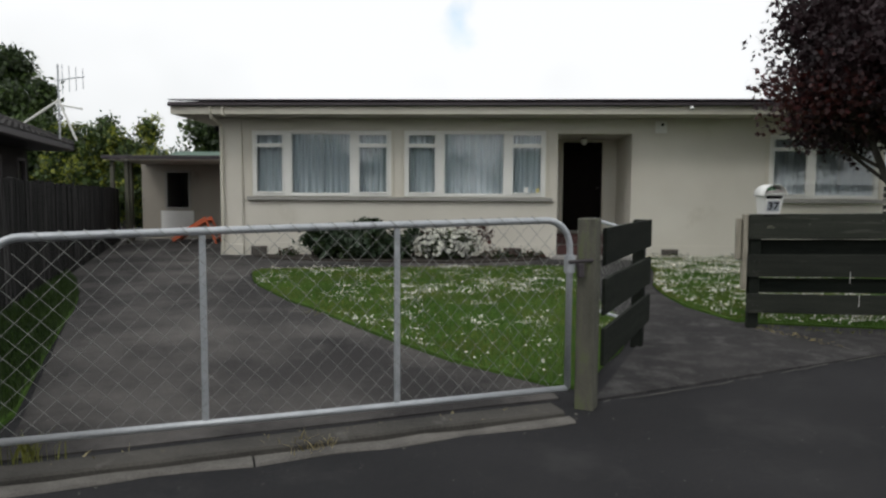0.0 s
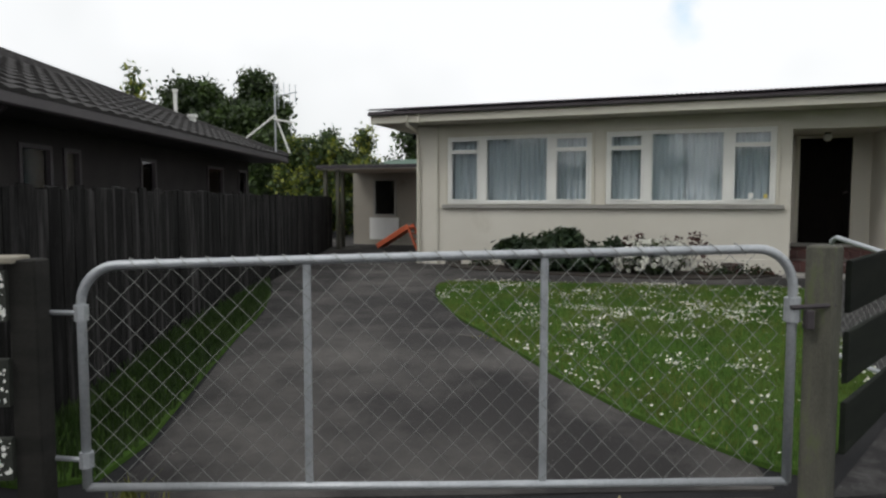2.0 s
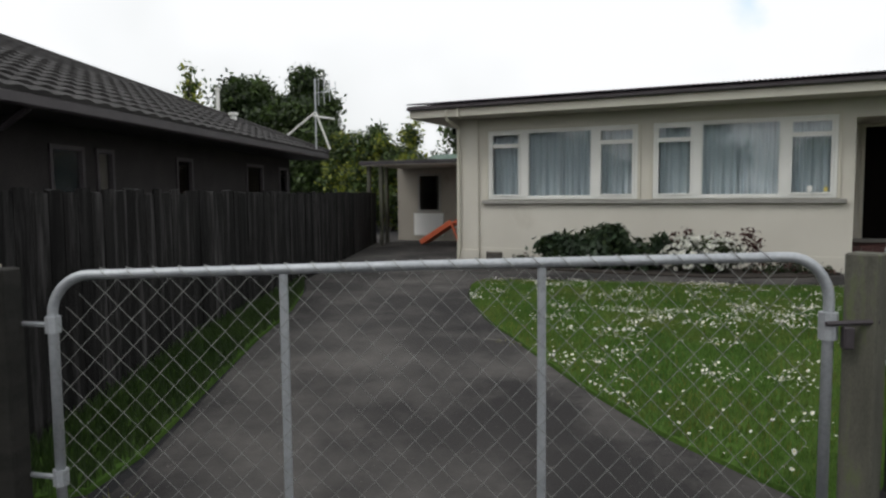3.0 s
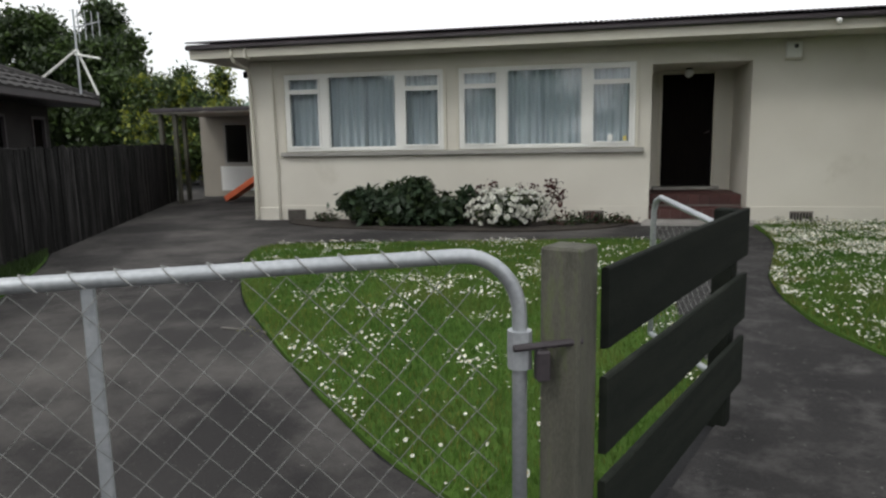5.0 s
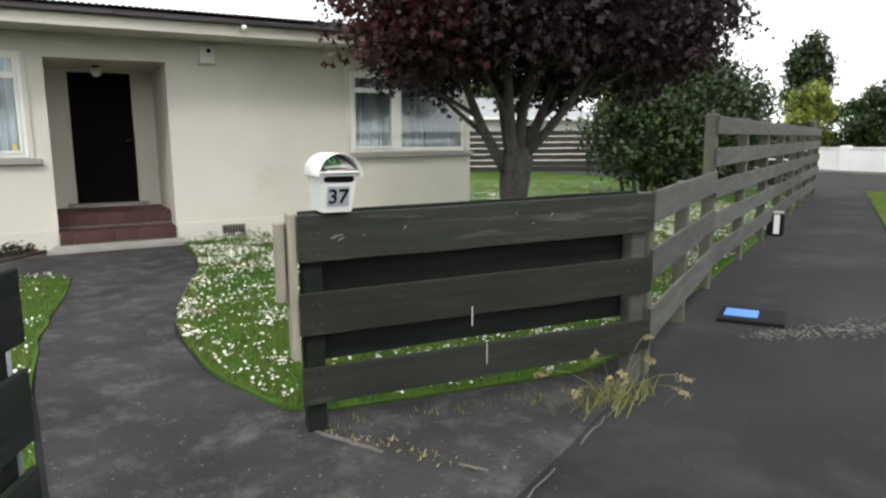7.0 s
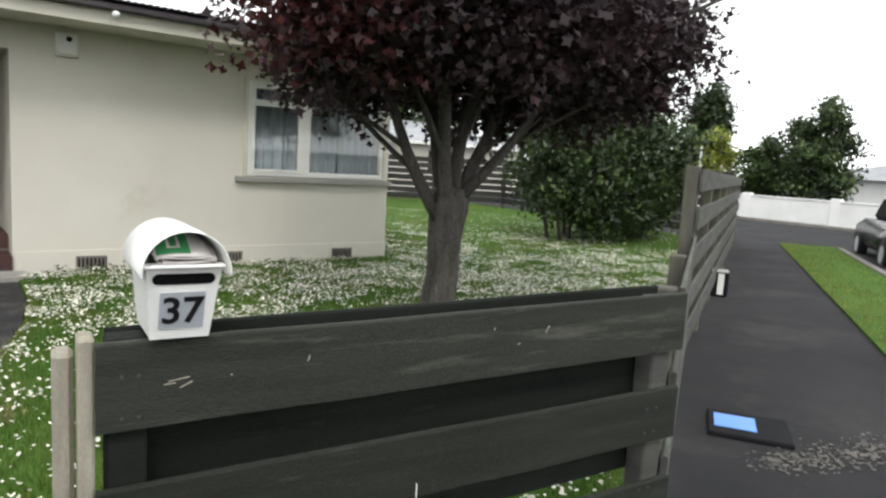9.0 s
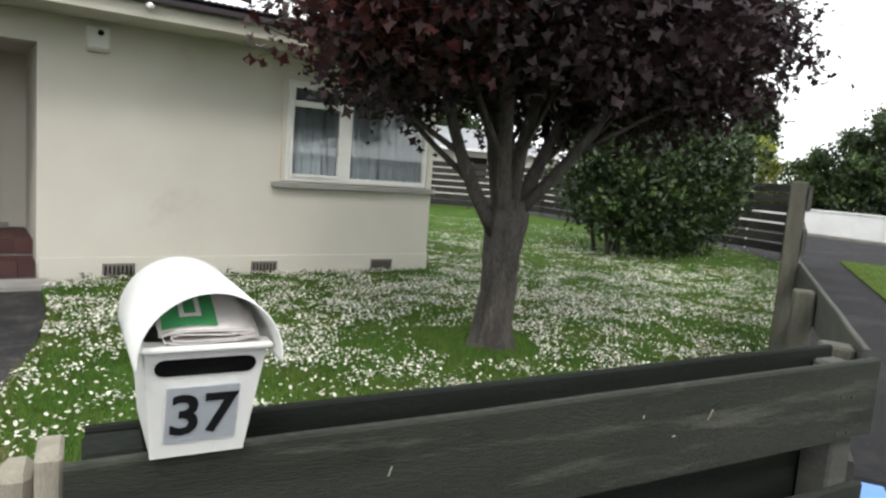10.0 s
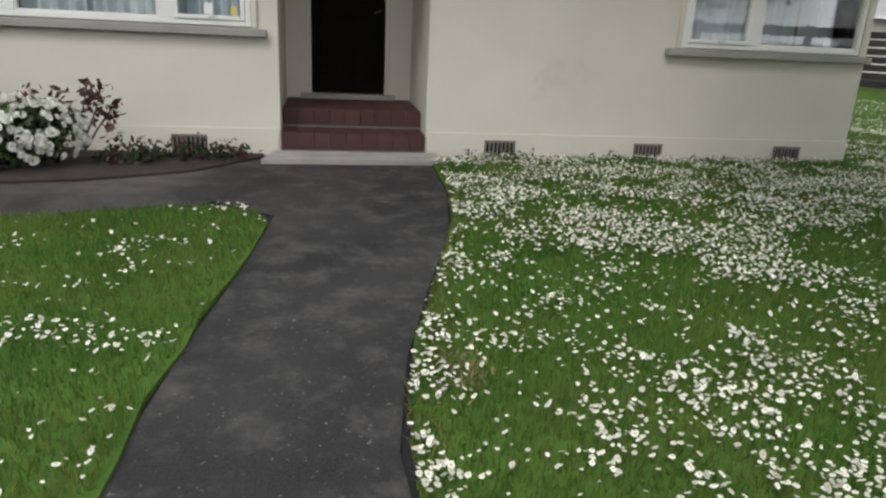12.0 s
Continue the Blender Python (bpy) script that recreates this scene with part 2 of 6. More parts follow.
MAPLE_RED = leaf_material("red young leaves", (0.035, 0.008, 0.008), (0.07, 0.014, 0.013), 0.5, 0.3)
LEAF_DARK = leaf_material("dark green leaves", (0.012, 0.026, 0.008), (0.036, 0.06, 0.016), 0.5, 0.25)
LEAF_MID = leaf_material("mid green leaves", (0.035, 0.07, 0.016), (0.085, 0.13, 0.03), 0.5, 0.25)
LEAF_LIGHT = leaf_material("yellow-green leaves", (0.16, 0.2, 0.025), (0.34, 0.36, 0.05), 0.5, 0.3)
LEAF_BLUE = leaf_material("bluish green leaves", (0.02, 0.04, 0.02), (0.05, 0.08, 0.042), 0.5, 0.2)
LEAF_ROSE = leaf_material("rose leaves", (0.02, 0.035, 0.014), (0.05, 0.06, 0.025), 0.45, 0.2)
LEAF_WINE = leaf_material("wine-red rose shoots", (0.05, 0.02, 0.018), (0.09, 0.035, 0.028), 0.45, 0.25)
GREEN_IRON = material("pale green roof iron", (0.22, 0.33, 0.27), (0.3, 0.42, 0.35), 2, 40, 0.6, 0.1)
WHITE_WALL = material("white painted masonry", (0.66, 0.66, 0.64), (0.8, 0.8, 0.78), 1.5, 60, 0.8, 0.1)
STONE_GREY = material("grey roof sheet", (0.22, 0.23, 0.24), (0.32, 0.33, 0.34), 1.5, 40, 0.6, 0.1)
RUBBER = material("tyre rubber", (0.012, 0.012, 0.012), (0.02, 0.02, 0.02), 8, 60, 0.85, 0.1)
CAR_DARK = material("dark car paint", (0.012, 0.013, 0.016), (0.016, 0.017, 0.02), 2, 40, 0.25, 0.0)
RED_LENS = material("red lamp lens", (0.3, 0.01, 0.01), (0.38, 0.015, 0.015), 4, 60, 0.25, 0.0)
LAMP_WHITE = material("opal lamp glass", (0.7, 0.7, 0.68), (0.78, 0.78, 0.76), 4, 60, 0.3, 0.0)


# ---- mesh helpers ----
def mesh_object(name, bm, mat, parent=None, label="", smooth=False):
    me = bpy.data.meshes.new(name)
    bmesh.ops.recalc_face_normals(bm, faces=bm.faces)
    bm.to_mesh(me)
    bm.free()
    me.materials.append(mat)
    if smooth:
        me.polygons.foreach_set("use_smooth", [True] * len(me.polygons))
    ob = new(name, me)
    if parent:
        ob.parent = parent
    if label:
        tagged(ob, label)
    return ob


part = mesh_object


def thing(name, at, label, category, group="", kind="", rz=0):
    """An empty at the base of a thing, under which its parts hang."""
    ob = new(name)
    ob.matrix_basis = pose(*at, 0, 0, rz)
    ob.empty_display_size = 0.1
    return tagged(ob, label, category, group, kind)


def box(bm, x0, x1, y0, y1, z0, z1, bevel=0.0):
    """A box between two corners."""
    made = bmesh.ops.create_cube(bm, size=1)
    vs = made["verts"]
    bmesh.ops.scale(bm, verts=vs, vec=(x1 - x0, y1 - y0, z1 - z0))
    bmesh.ops.translate(bm, verts=vs, vec=((x0 + x1) / 2, (y0 + y1) / 2, (z0 + z1) / 2))
    if bevel:
        bmesh.ops.bevel(bm, geom=list({e for v in vs for e in v.link_edges}), offset=bevel, segments=1, affect="EDGES")
    return bm


def beam(bm, p, q, w, h, bevel=0.0):
    """A straight piece from p to q, w wide sideways and h high."""
    p, q = Vector(p), Vector(q)
    d = q - p
    side = Vector((-d.y, d.x, 0)).normalized() if abs(d.x) + abs(d.y) > 1e-6 else Vector((1, 0, 0))
    up = side.cross(d.normalized()) * -1
    if up.length < 1e-6:
        up = Vector((0, 0, 1))
    m = Matrix((side, d.normalized(), up)).transposed().to_4x4()
    m.translation = (p + q) / 2
    vs = bmesh.ops.create_cube(bm, size=1, matrix=m @ Matrix.Diagonal((w, d.length, h, 1)))["verts"]
    if bevel:
        bmesh.ops.bevel(bm, geom=list({e for v in vs for e in v.link_edges}), offset=bevel, segments=1, affect="EDGES")
    return bm


def tube(bm, pts, radii, seg=8, cap=True):
    """A round pipe through the points; radii is one number or one for each point."""
    pts = [Vector(p) for p in pts]
    if not isinstance(radii, (list, tuple)):
        radii = [radii] * len(pts)
    rings, side = [], None
    for i, p in enumerate(pts):
        d = (pts[min(i + 1, len(pts) - 1)] - pts[max(i - 1, 0)]).normalized()
        if side is None:
            side = d.orthogonal().normalized()
        side = (side - d * side.dot(d)).normalized()
        other = d.cross(side)
        rings.append([bm.verts.new(p + radii[i] * (math.cos(a) * side + math.sin(a) * other)) for a in (2 * math.pi * k / seg for k in range(seg))])
    for a, b in zip(rings, rings[1:]):
        for k in range(seg):
            bm.faces.new((a[k], a[(k + 1) % seg], b[(k + 1) % seg], b[k]))
    if cap:
        bm.faces.new(rings[0])
        bm.faces.new(rings[-1])
    return bm


def array_mesh(name, verts, faces, mat, parent=None, label="", smooth=False):
    """One mesh from arrays of corners and of equally long faces."""
    me = bpy.data.meshes.new(name)
    verts, faces = np.asarray(verts, np.float32), np.asarray(faces, np.int32)
    k = faces.shape[1]
    me.vertices.add(len(verts))
    me.vertices.foreach_set("co", verts.ravel())
    me.loops.add(faces.size)
    me.loops.foreach_set("vertex_index", faces.ravel())
    me.polygons.add(len(faces))
    me.polygons.foreach_set("loop_start", np.arange(0, faces.size, k, dtype=np.int32))
    if smooth:
        me.polygons.foreach_set("use_smooth", np.ones(len(faces), bool))
    me.update(calc_edges=True)
    me.materials.append(mat)
    ob = new(name, me)
    if parent:
        ob.parent = parent
    if label:
        tagged(ob, label)
    return ob


rng = np.random.default_rng(7)

# ---- ground ----
FX, FY = 0.885, 0.466          # along the front boundary to the street corner
FRONT = (4.92, 6.74)           # where the straight front boundary begins


def front_offset(x, y):
    """Metres inside (+) or outside (-) the front boundary."""
    if x < FRONT[0]:
        return (x + 2.5) * -0.40 + (y - 3.46) * 0.917
    return (x - FRONT[0]) * -FY + (y - FRONT[1]) * FX


def level(x, y):
    """Height of the ground: it falls from the house to the footpath."""
    along = (x + 2.5) * 0.88 + (y - 3.46) * 0.46
    foot = -0.27 + 0.012 * min(max(along, -3), 12)
    t = min(max(front_offset(x, y) / 3.2, 0), 1)
    z = foot * (1 - t) - 0.07 * t
    if x > 3 and front_offset(x, y) < -3.4:
        z -= 0.11 * min((-3.4 - front_offset(x, y)) / 0.25, 1)
    return z


def cut_grid(bm, x0, x1, y0, y1, step):
    n = int((x1 - x0) / step)
    for i in range(1, n):
        bmesh.ops.bisect_plane(bm, geom=bm.verts[:] + bm.edges[:] + bm.faces[:], plane_co=(x0 + i * step, 0, 0), plane_no=(1, 0, 0))
    n = int((y1 - y0) / step)
    for i in range(1, n):
        bmesh.ops.bisect_plane(bm, geom=bm.verts[:] + bm.edges[:] + bm.faces[:], plane_co=(0, y0 + i * step, 0), plane_no=(0, 1, 0))


def smooth_outline(pts, rounds=2):
    """Cuts the corners of a closed outline, so that it runs in curves."""
    for _ in range(rounds):
        out = []
        for (ax, ay), (bx, by) in zip(pts, pts[1:] + pts[:1]):
            out += [(ax * 0.8 + bx * 0.2, ay * 0.8 + by * 0.2), (ax * 0.2 + bx * 0.8, ay * 0.2 + by * 0.8)]
        pts = out
    return pts


def ground_patch(name, outline, lift, mat, label, category, rough_edge=0.0, step=0.7, kind="structure"):
    """A sheet that follows the ground within an outline, with an edge that goes down into it."""
    bm = bmesh.new()
    vs = []
    for i, (x, y) in enumerate(outline):
        j = rough_edge * (noise.noise(Vector((x * 2.3, y * 2.3, 1.7))))
        vs.append(bm.verts.new((x + j, y - j, 0)))
    bm.faces.new(vs)
    xs, ys = [p[0] for p in outline], [p[1] for p in outline]
    cut_grid(bm, min(xs), max(xs), min(ys), max(ys), step)
    bmesh.ops.triangulate(bm, faces=[f for f in bm.faces if len(f.verts) > 4])
    for v in bm.verts:
        v.co.z = level(v.co.x, v.co.y) + lift
    rim = [e for e in bm.edges if e.is_boundary]
    low = bmesh.ops.extrude_edge_only(bm, edges=rim)["geom"]
    for v in low:
        if isinstance(v, bmesh.types.BMVert):
            v.co.z -= lift + 0.03
    ob = mesh_object(name, bm, mat)
    return tagged(ob, label, category, kind=kind)


bm = bmesh.new()
bm.faces.new([bm.verts.new(p) for p in ((-400, -400, 0), (400, -400, 0), (400, 400, 0), (-400, 400, 0))])
cut_grid(bm, -14.4, 36, -6, 40, 0.6)
for x in (-200, -90, -40, 70, 140, 240):
    bmesh.ops.bisect_plane(bm, geom=bm.verts[:] + bm.edges[:] + bm.faces[:], plane_co=(x, 0, 0), plane_no=(1, 0, 0))
for v in bm.verts:
    v.co.z = level(v.co.x, v.co.y)
ground = tagged(mesh_object("ground", bm, ASPHALT), "dark worn asphalt of footpath and street", "ground", kind="structure")

DRIVE_LINE = [(0.62, 4.72), (0.56, 4.98), (-0.13, 5.5), (-0.8, 6.22), (-1.4, 6.95), (-2.1, 7.85), (-3.0, 9.4), (-3.45, 10.6), (-3.4, 11.2), (-3.2, 11.45),
              (0.0, 11.75), (1.3, 12.1), (1.75, 13.0), (1.6, 14.0), (-4.5, 14.05), (-5.0, 14.0), (-5.05, 21.5), (-11.5, 21.5), (-8.2, 13.4), (-6.7, 10.9), (-5.5, 9.4), (-4.35, 7.5),
              (-3.5, 5.7), (-2.65, 3.95), (-2.5, 3.5)]
driveway = ground_patch("driveway", DRIVE_LINE, 0.012, DRIVE, "worn patchy grey asphalt driveway beside the house", "driveway")
PATH_LINE = [(0.85, 4.68), (4.7, 6.66), (4.7, 7.06), (3.5, 7.15), (2.76, 7.24), (2.48, 8.0), (2.42, 8.95), (2.52, 9.6), (2.73, 10.4), (3.02, 11.4), (3.2, 12.6), (3.24, 13.72), (1.62, 13.72), (1.5, 12.6),
             (1.3, 12.25), (1.84, 11.8), (1.74, 10.75), (1.62, 9.9), (1.55, 9.2), (1.54, 8.2), (1.62, 6.66), (1.5, 6.2)]
path = ground_patch("garden_path", PATH_LINE, 0.015, PATH, "dark stained asphalt path from the street to the doorstep", "path")

LAWN_A = smooth_outline([(0.62, 4.95), (-0.13, 5.52), (-0.8, 6.24), (-1.4, 6.97), (-2.1, 7.87), (-3.0, 9.42), (-3.42, 10.6), (-3.35, 11.1), (-1.5, 11.45), (0.2, 11.75), (1.3, 12.05), (1.83, 11.8),
          (1.73, 10.75), (1.61, 9.9), (1.53, 9.2), (1.51, 8.2), (1.58, 6.7), (1.2, 5.8), (0.85, 4.95)], 1)
LAWN_B = smooth_outline([(2.79, 7.2), (2.5, 8.0), (2.44, 8.95), (2.54, 9.6), (2.75, 10.4), (3.04, 11.4), (3.22, 12.6), (3.28, 14.1), (5.5, 14.12), (8.1, 14.14), (8.2, 16), (8.6, 22), (9, 30), (20.5, 32),
          (19.4, 20), (18.7, 14.3), (13, 11.28), (8.5, 8.9), (7.3, 8.28), (4.85, 6.95), (3.6, 7.1)], 1)
LAWN_C = smooth_outline([(-2.62, 3.75), (-3.5, 5.65), (-4.37, 7.5), (-5.52, 9.4), (-6.72, 10.9), (-8.2, 13.4), (-9.0, 15.2), (-6.4, 9.7), (-4.9, 6.5), (-3.5, 3.6), (-3.0, 3.4)], 1)
BERM = [(7.2, 5.95), (9.4, 7.3), (12.7, 9.3), (20.6, 14.0), (21.4, 12.9), (17.4, 10.55), (12.2, 7.4), (8.0, 4.9)]
lawn_patches = [
    ("lawn", LAWN_A, "green lawn with white daisies beside the driveway"),
    ("lawn", LAWN_B, "green lawn thick with white daisies before the house"),
    ("lawn", LAWN_C, "narrow green grass strip along the paling fence"),
    ("grass_verge", BERM, "mown grass verge between footpath and road"),
]
for nm, line, lab in lawn_patches:
    ground_patch(nm, line, 0.03, TURF, lab, "lawn", 0.05)
BED = smooth_outline([(-4.45, 14.1), (-4.3, 13.5), (-3.4, 12.95), (-1.5, 12.7), (0.1, 12.75), (0.9, 13.1), (1.55, 13.85), (1.6, 14.1)], 1)
ground_patch("garden_bed", BED, 0.035, SOIL, "dark soil garden bed under the windows", "garden bed", 0.05)
ground_patch("doorstep_slab", [(1.6, 13.62), (3.4, 13.66), (3.34, 14.1), (1.7, 14.1)], 0.06, SLAB_PALE, "pale worn concrete slab before the entrance steps", "slab")
# threshold under the gate, pavement seams and the pale strip round the service lid
def edging(off, width, lift, thick, joints, wobble, mat, label):
    """A long cast strip along the driveway gate, in a few lengths."""
    bm = bmesh.new()
    for i in range(joints):
        rings = []
        for k in range(9):
            f = (i + k / 8 * 0.994) / joints
            x, y = -2.95 + 3.55 * f + 0.37 * off, 3.03 + 1.39 * f - 0.93 * off
            z = level(x, y) + lift
            o = wobble * noise.noise(Vector((f * 9, off * 5, 2.0)))
            h = 0.25 * wobble * noise.noise(Vector((f * 13, off * 3, 7.0)))
            nx, ny = 0.37, -0.93
            a, b = -width / 2, width / 2 + o
            rings.append([bm.verts.new((x + nx * d, y + ny * d, z + e)) for d, e in ((a, -thick), (a, h), (a + 0.012, h + 0.008), (b - 0.015, h + 0.006), (b, h - 0.006), (b, -thick))])
        for r, t in zip(rings, rings[1:]):
            for k in range(6):
                bm.faces.new((r[k], r[(k + 1) % 6], t[(k + 1) % 6], t[k]))
        bm.faces.new(rings[0])
        bm.faces.new(rings[-1])
    tagged(mesh_object("kerb", bm, mat), label, "kerb", kind="structure")


edging(-0.02, 0.2, 0.035, 0.2, 1, 0.02, KERB_DARK, "mossy concrete beam under the driveway gate")
edging(0.15, 0.1, 0.01, 0.1, 2, 0.05, SEAM, "worn pale concrete strip before the gate beam")


def seam(name, pts, width, mat, label):
    bm = bmesh.new()
    fine = []
    for (ax, ay), (bx, by) in zip(pts, pts[1:]):
        n = max(2, int(math.hypot(bx - ax, by - ay) / 0.07))
        fine += [(ax + (bx - ax) * k / n, ay + (by - ay) * k / n) for k in range(n)]
    fine.append(pts[-1])
    last = None
    for i, (x, y) in enumerate(fine):
        dx, dy = fine[min(i + 1, len(fine) - 1)][0] - fine[max(i - 1, 0)][0], fine[min(i + 1, len(fine) - 1)][1] - fine[max(i - 1, 0)][1]
        s = math.hypot(dx, dy)
        w = width * (0.5 + 0.9 * abs(noise.noise(Vector((x * 5, y * 5, 3)))))
        o = 0.03 * noise.noise(Vector((x * 7, y * 7, 9)))
        nx, ny = -dy / s, dx / s
        row = [bm.verts.new((x + nx * (o + k * w), y + ny * (o + k * w), level(x, y) + 0.018 + (0.0015 if k == 0 else 0))) for k in (-1, 0, 1)]
        if last and noise.noise(Vector((x * 4.1, y * 4.1, 11))) > -0.12:
            for k in (0, 1):
                bm.faces.new((last[k], last[k + 1], row[k + 1], row[k]))
        last = row
    return tagged(mesh_object(name, bm, mat), label, "seam", kind="structure")


seam("pavement_seam", [(0.9, 4.62), (1.9, 5.12), (3.03, 5.74), (3.59, 6.05), (4.5, 6.52)], 0.007, SEAM, "pale gritty seam between apron and footpath")
seam("pavement_seam", [(2.8, 6.98), (3.02, 6.6), (3.38, 6.22)], 0.02, SEAM, "pale cracked seam across the entrance apron")

seam("driveway_crack", [(-0.62, 6.95), (-1.2, 7.1), (-1.9, 7.15)], 0.03, SEAM, "pale weedy crack across the driveway")

# ---- the house ----
WY, WALL = 14.17, 0.22          # front face and thickness of the wall
XL, XR, BACK, TOP = -5.16, 8.24, 22.5, 2.76
house = thing("house", (0, WY, 0), "single-storey cream stucco house with low iron roof", "house")
WIN = {"one": (-4.53, -1.64, 1.165, 2.51), "two": (-1.375, 1.51, 1.165, 2.51), "three": (5.96, 8.12, 1.165, 2.44)}
DOOR = (1.755, 3.24, -0.3, 2.455)


def pierced(bm, x0, x1, z0, z1, holes, y0, y1):
    """A wall slab with rectangular openings through it."""
    xs = sorted({x0, x1, *[h[0] for h in holes], *[h[1] for h in holes]})
    zs = sorted({z0, z1, *[max(h[2], z0) for h in holes], *[h[3] for h in holes]})
    for a, b in zip(xs, xs[1:]):
        z, run = None, None
        for c, d in list(zip(zs, zs[1:])) + [(None, None)]:
            hole = c is None or any(h[0] <= (a + b) / 2 <= h[1] and h[2] <= (c + d) / 2 <= h[3] for h in holes)
            if not hole:
                z, run = (c if z is None else z), d
            elif z is not None:
                box(bm, a, b, y0, y1, z, run)
                z = None
    bmesh.ops.remove_doubles(bm, verts=bm.verts, dist=0.0005)
    return bm


def house_part(name, bm, mat, label="", smooth=False):
    """Built in world places, hung under the house."""
    bmesh.ops.translate(bm, verts=bm.verts, vec=(0, -WY, 0))
    return part(name, bm, mat, house, label, smooth)


bm = pierced(bmesh.new(), XL, XR, -0.4, TOP, [*WIN.values(), DOOR], WY, WY + WALL)
house_part("wall", bm, STUCCO, "cream stucco front wall")
bm = bmesh.new()
box(bm, XL, XL + WALL, WY + WALL, BACK, -0.4, TOP)
house_part("wall", bm, STUCCO, "cream stucco side wall")
bm = box(bmesh.new(), XR - WALL, XR, WY + WALL, BACK, -0.4, TOP)
house_part("wall", bm, STUCCO, "cream stucco side wall")
bm = box(bmesh.new(), XL, XR, BACK, BACK + WALL, -0.4, TOP)
house_part("wall", bm, STUCCO, "cream stucco rear wall")
bm = bmesh.new()
box(bm, XL - 0.02, -4.73, WY - 0.075, WY - 0.003, -0.4, TOP - 0.01, 0.012)
box(bm, XL - 0.035, -4.715, WY - 0.11, WY - 0.004, -0.4, 0.17, 0.012)
house_part("corner_pier", bm, STUCCO, "cream stucco corner pier with a proud foot")
# low plinth line
bm = box(bmesh.new(), -4.71, DOOR[0] - 0.02, WY - 0.016, WY - 0.003, -0.4, 0.2, 0.004)
house_part("plinth", bm, STUCCO)
bm = box(bmesh.new(), DOOR[1] + 0.02, XR + 0.01, WY - 0.016, WY - 0.003, -0.4, 0.2, 0.004)
house_part("plinth", bm, STUCCO)
# recessed porch
DEPTH = 1.45
bm = bmesh.new()
box(bm, DOOR[0] - 0.12, DOOR[0], WY + WALL, WY + DEPTH, -0.3, 2.455)
box(bm, DOOR[1], DOOR[1] + 0.12, WY + WALL, WY + DEPTH, -0.3, 2.455)
pierced(bm, DOOR[0] - 0.12, DOOR[1] + 0.12, -0.3, 2.455, [(2.05, 2.92, 0.41, 2.405)], WY + DEPTH, WY + DEPTH + 0.12)
house_part("porch_wall", bm, STUCCO, "cream stucco porch recess walls")
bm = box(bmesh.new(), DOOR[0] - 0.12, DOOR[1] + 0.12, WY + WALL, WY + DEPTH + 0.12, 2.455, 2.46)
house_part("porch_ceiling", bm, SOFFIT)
bm = bmesh.new()
box(bm, 2.0, 2.05, WY + DEPTH - 0.03, WY + DEPTH + 0.1, 0.41, 2.455, 0.004)
box(bm, 2.92, 2.97, WY + DEPTH - 0.03, WY + DEPTH + 0.1, 0.41, 2.455, 0.004)
box(bm, 2.05, 2.92, WY + DEPTH - 0.03, WY + DEPTH + 0.1, 2.405, 2.455, 0.004)
house_part("door_frame", bm, PAINT_CREAM)
bm = box(bmesh.new(), 1.92, 3.05, WY + DEPTH - 0.12, WY + DEPTH + 0.1, 0.365, 0.425, 0.006)
house_part("door_sill", bm, SILL_GREY)
# closed leaf whose colour stands in for the unlit hall
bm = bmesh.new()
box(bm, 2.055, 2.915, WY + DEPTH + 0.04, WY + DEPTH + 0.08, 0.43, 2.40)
door = house_part("front_door", bm, DOOR_DARK, "panelled front door, near-black to stand for the dark doorway")
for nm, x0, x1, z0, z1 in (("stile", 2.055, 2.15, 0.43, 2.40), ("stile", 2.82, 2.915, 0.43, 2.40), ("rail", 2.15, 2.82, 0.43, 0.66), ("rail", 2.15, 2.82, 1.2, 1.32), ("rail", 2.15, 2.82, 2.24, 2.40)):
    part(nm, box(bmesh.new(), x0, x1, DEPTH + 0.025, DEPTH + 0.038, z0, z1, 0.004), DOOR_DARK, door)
bm = tube(bmesh.new(), [(2.87, WY + DEPTH + 0.025, 1.4), (2.87, WY + DEPTH - 0.025, 1.4), (2.79, WY + DEPTH - 0.025, 1.37)], 0.011, 6)
bmesh.ops.translate(bm, verts=bm.verts, vec=(0, -WY, 0))
part("door_handle", bm, GUTTER, door, "dark lever handle")
# steps: concrete cores with red tiles
bm = bmesh.new()
box(bm, DOOR[0] + 0.004, DOOR[1] - 0.004, WY - 0.03, WY + DEPTH, -0.3, 0.155)
box(bm, DOOR[0] + 0.004, DOOR[1] - 0.004, WY + 0.36, WY + DEPTH, 0.155, 0.35)
steps = house_part("entrance_steps", bm, CONCRETE, "two red-tiled entrance steps")
TILE = bpy.data.meshes.new("tile")
bm = box(bmesh.new(), 0, 0.157, 0, 0.152, 0, 0.014, 0.003)
bm.to_mesh(TILE)
bm.free()
TILE.materials.append(RED_TILE)


def red_tile(m):
    ob = new("tile", TILE)
    ob.parent, ob.matrix_basis = steps, m


for i in range(9):
    x = DOOR[0] + 0.012 + i * 0.1626
    for z0, y, n in ((0.155, WY - 0.03, 1), (0.35, WY + 0.36, 1)):
        red_tile(pose(x, y - WY, z0 - 0.15, 90, 0, 0))
    for j in range(3):
        red_tile(pose(x, -0.04 + j * 0.135, 0.156 + j * 0.0005, 0, 0, 0))
    for j in range(7):
        red_tile(pose(x, 0.35 + j * 0.157, 0.351, 0, 0, 0))
# porch lamp
porch_lamp = thing("porch_lamp", (2.42, WY + 0.9, 2.455), "small round opal glass ceiling lamp in the porch", "lamp")
bm = bmesh.new()
tube(bm, [(0, 0, 0), (0, 0, -0.03)], 0.05, 12)
part("base", bm, BLACK, porch_lamp)
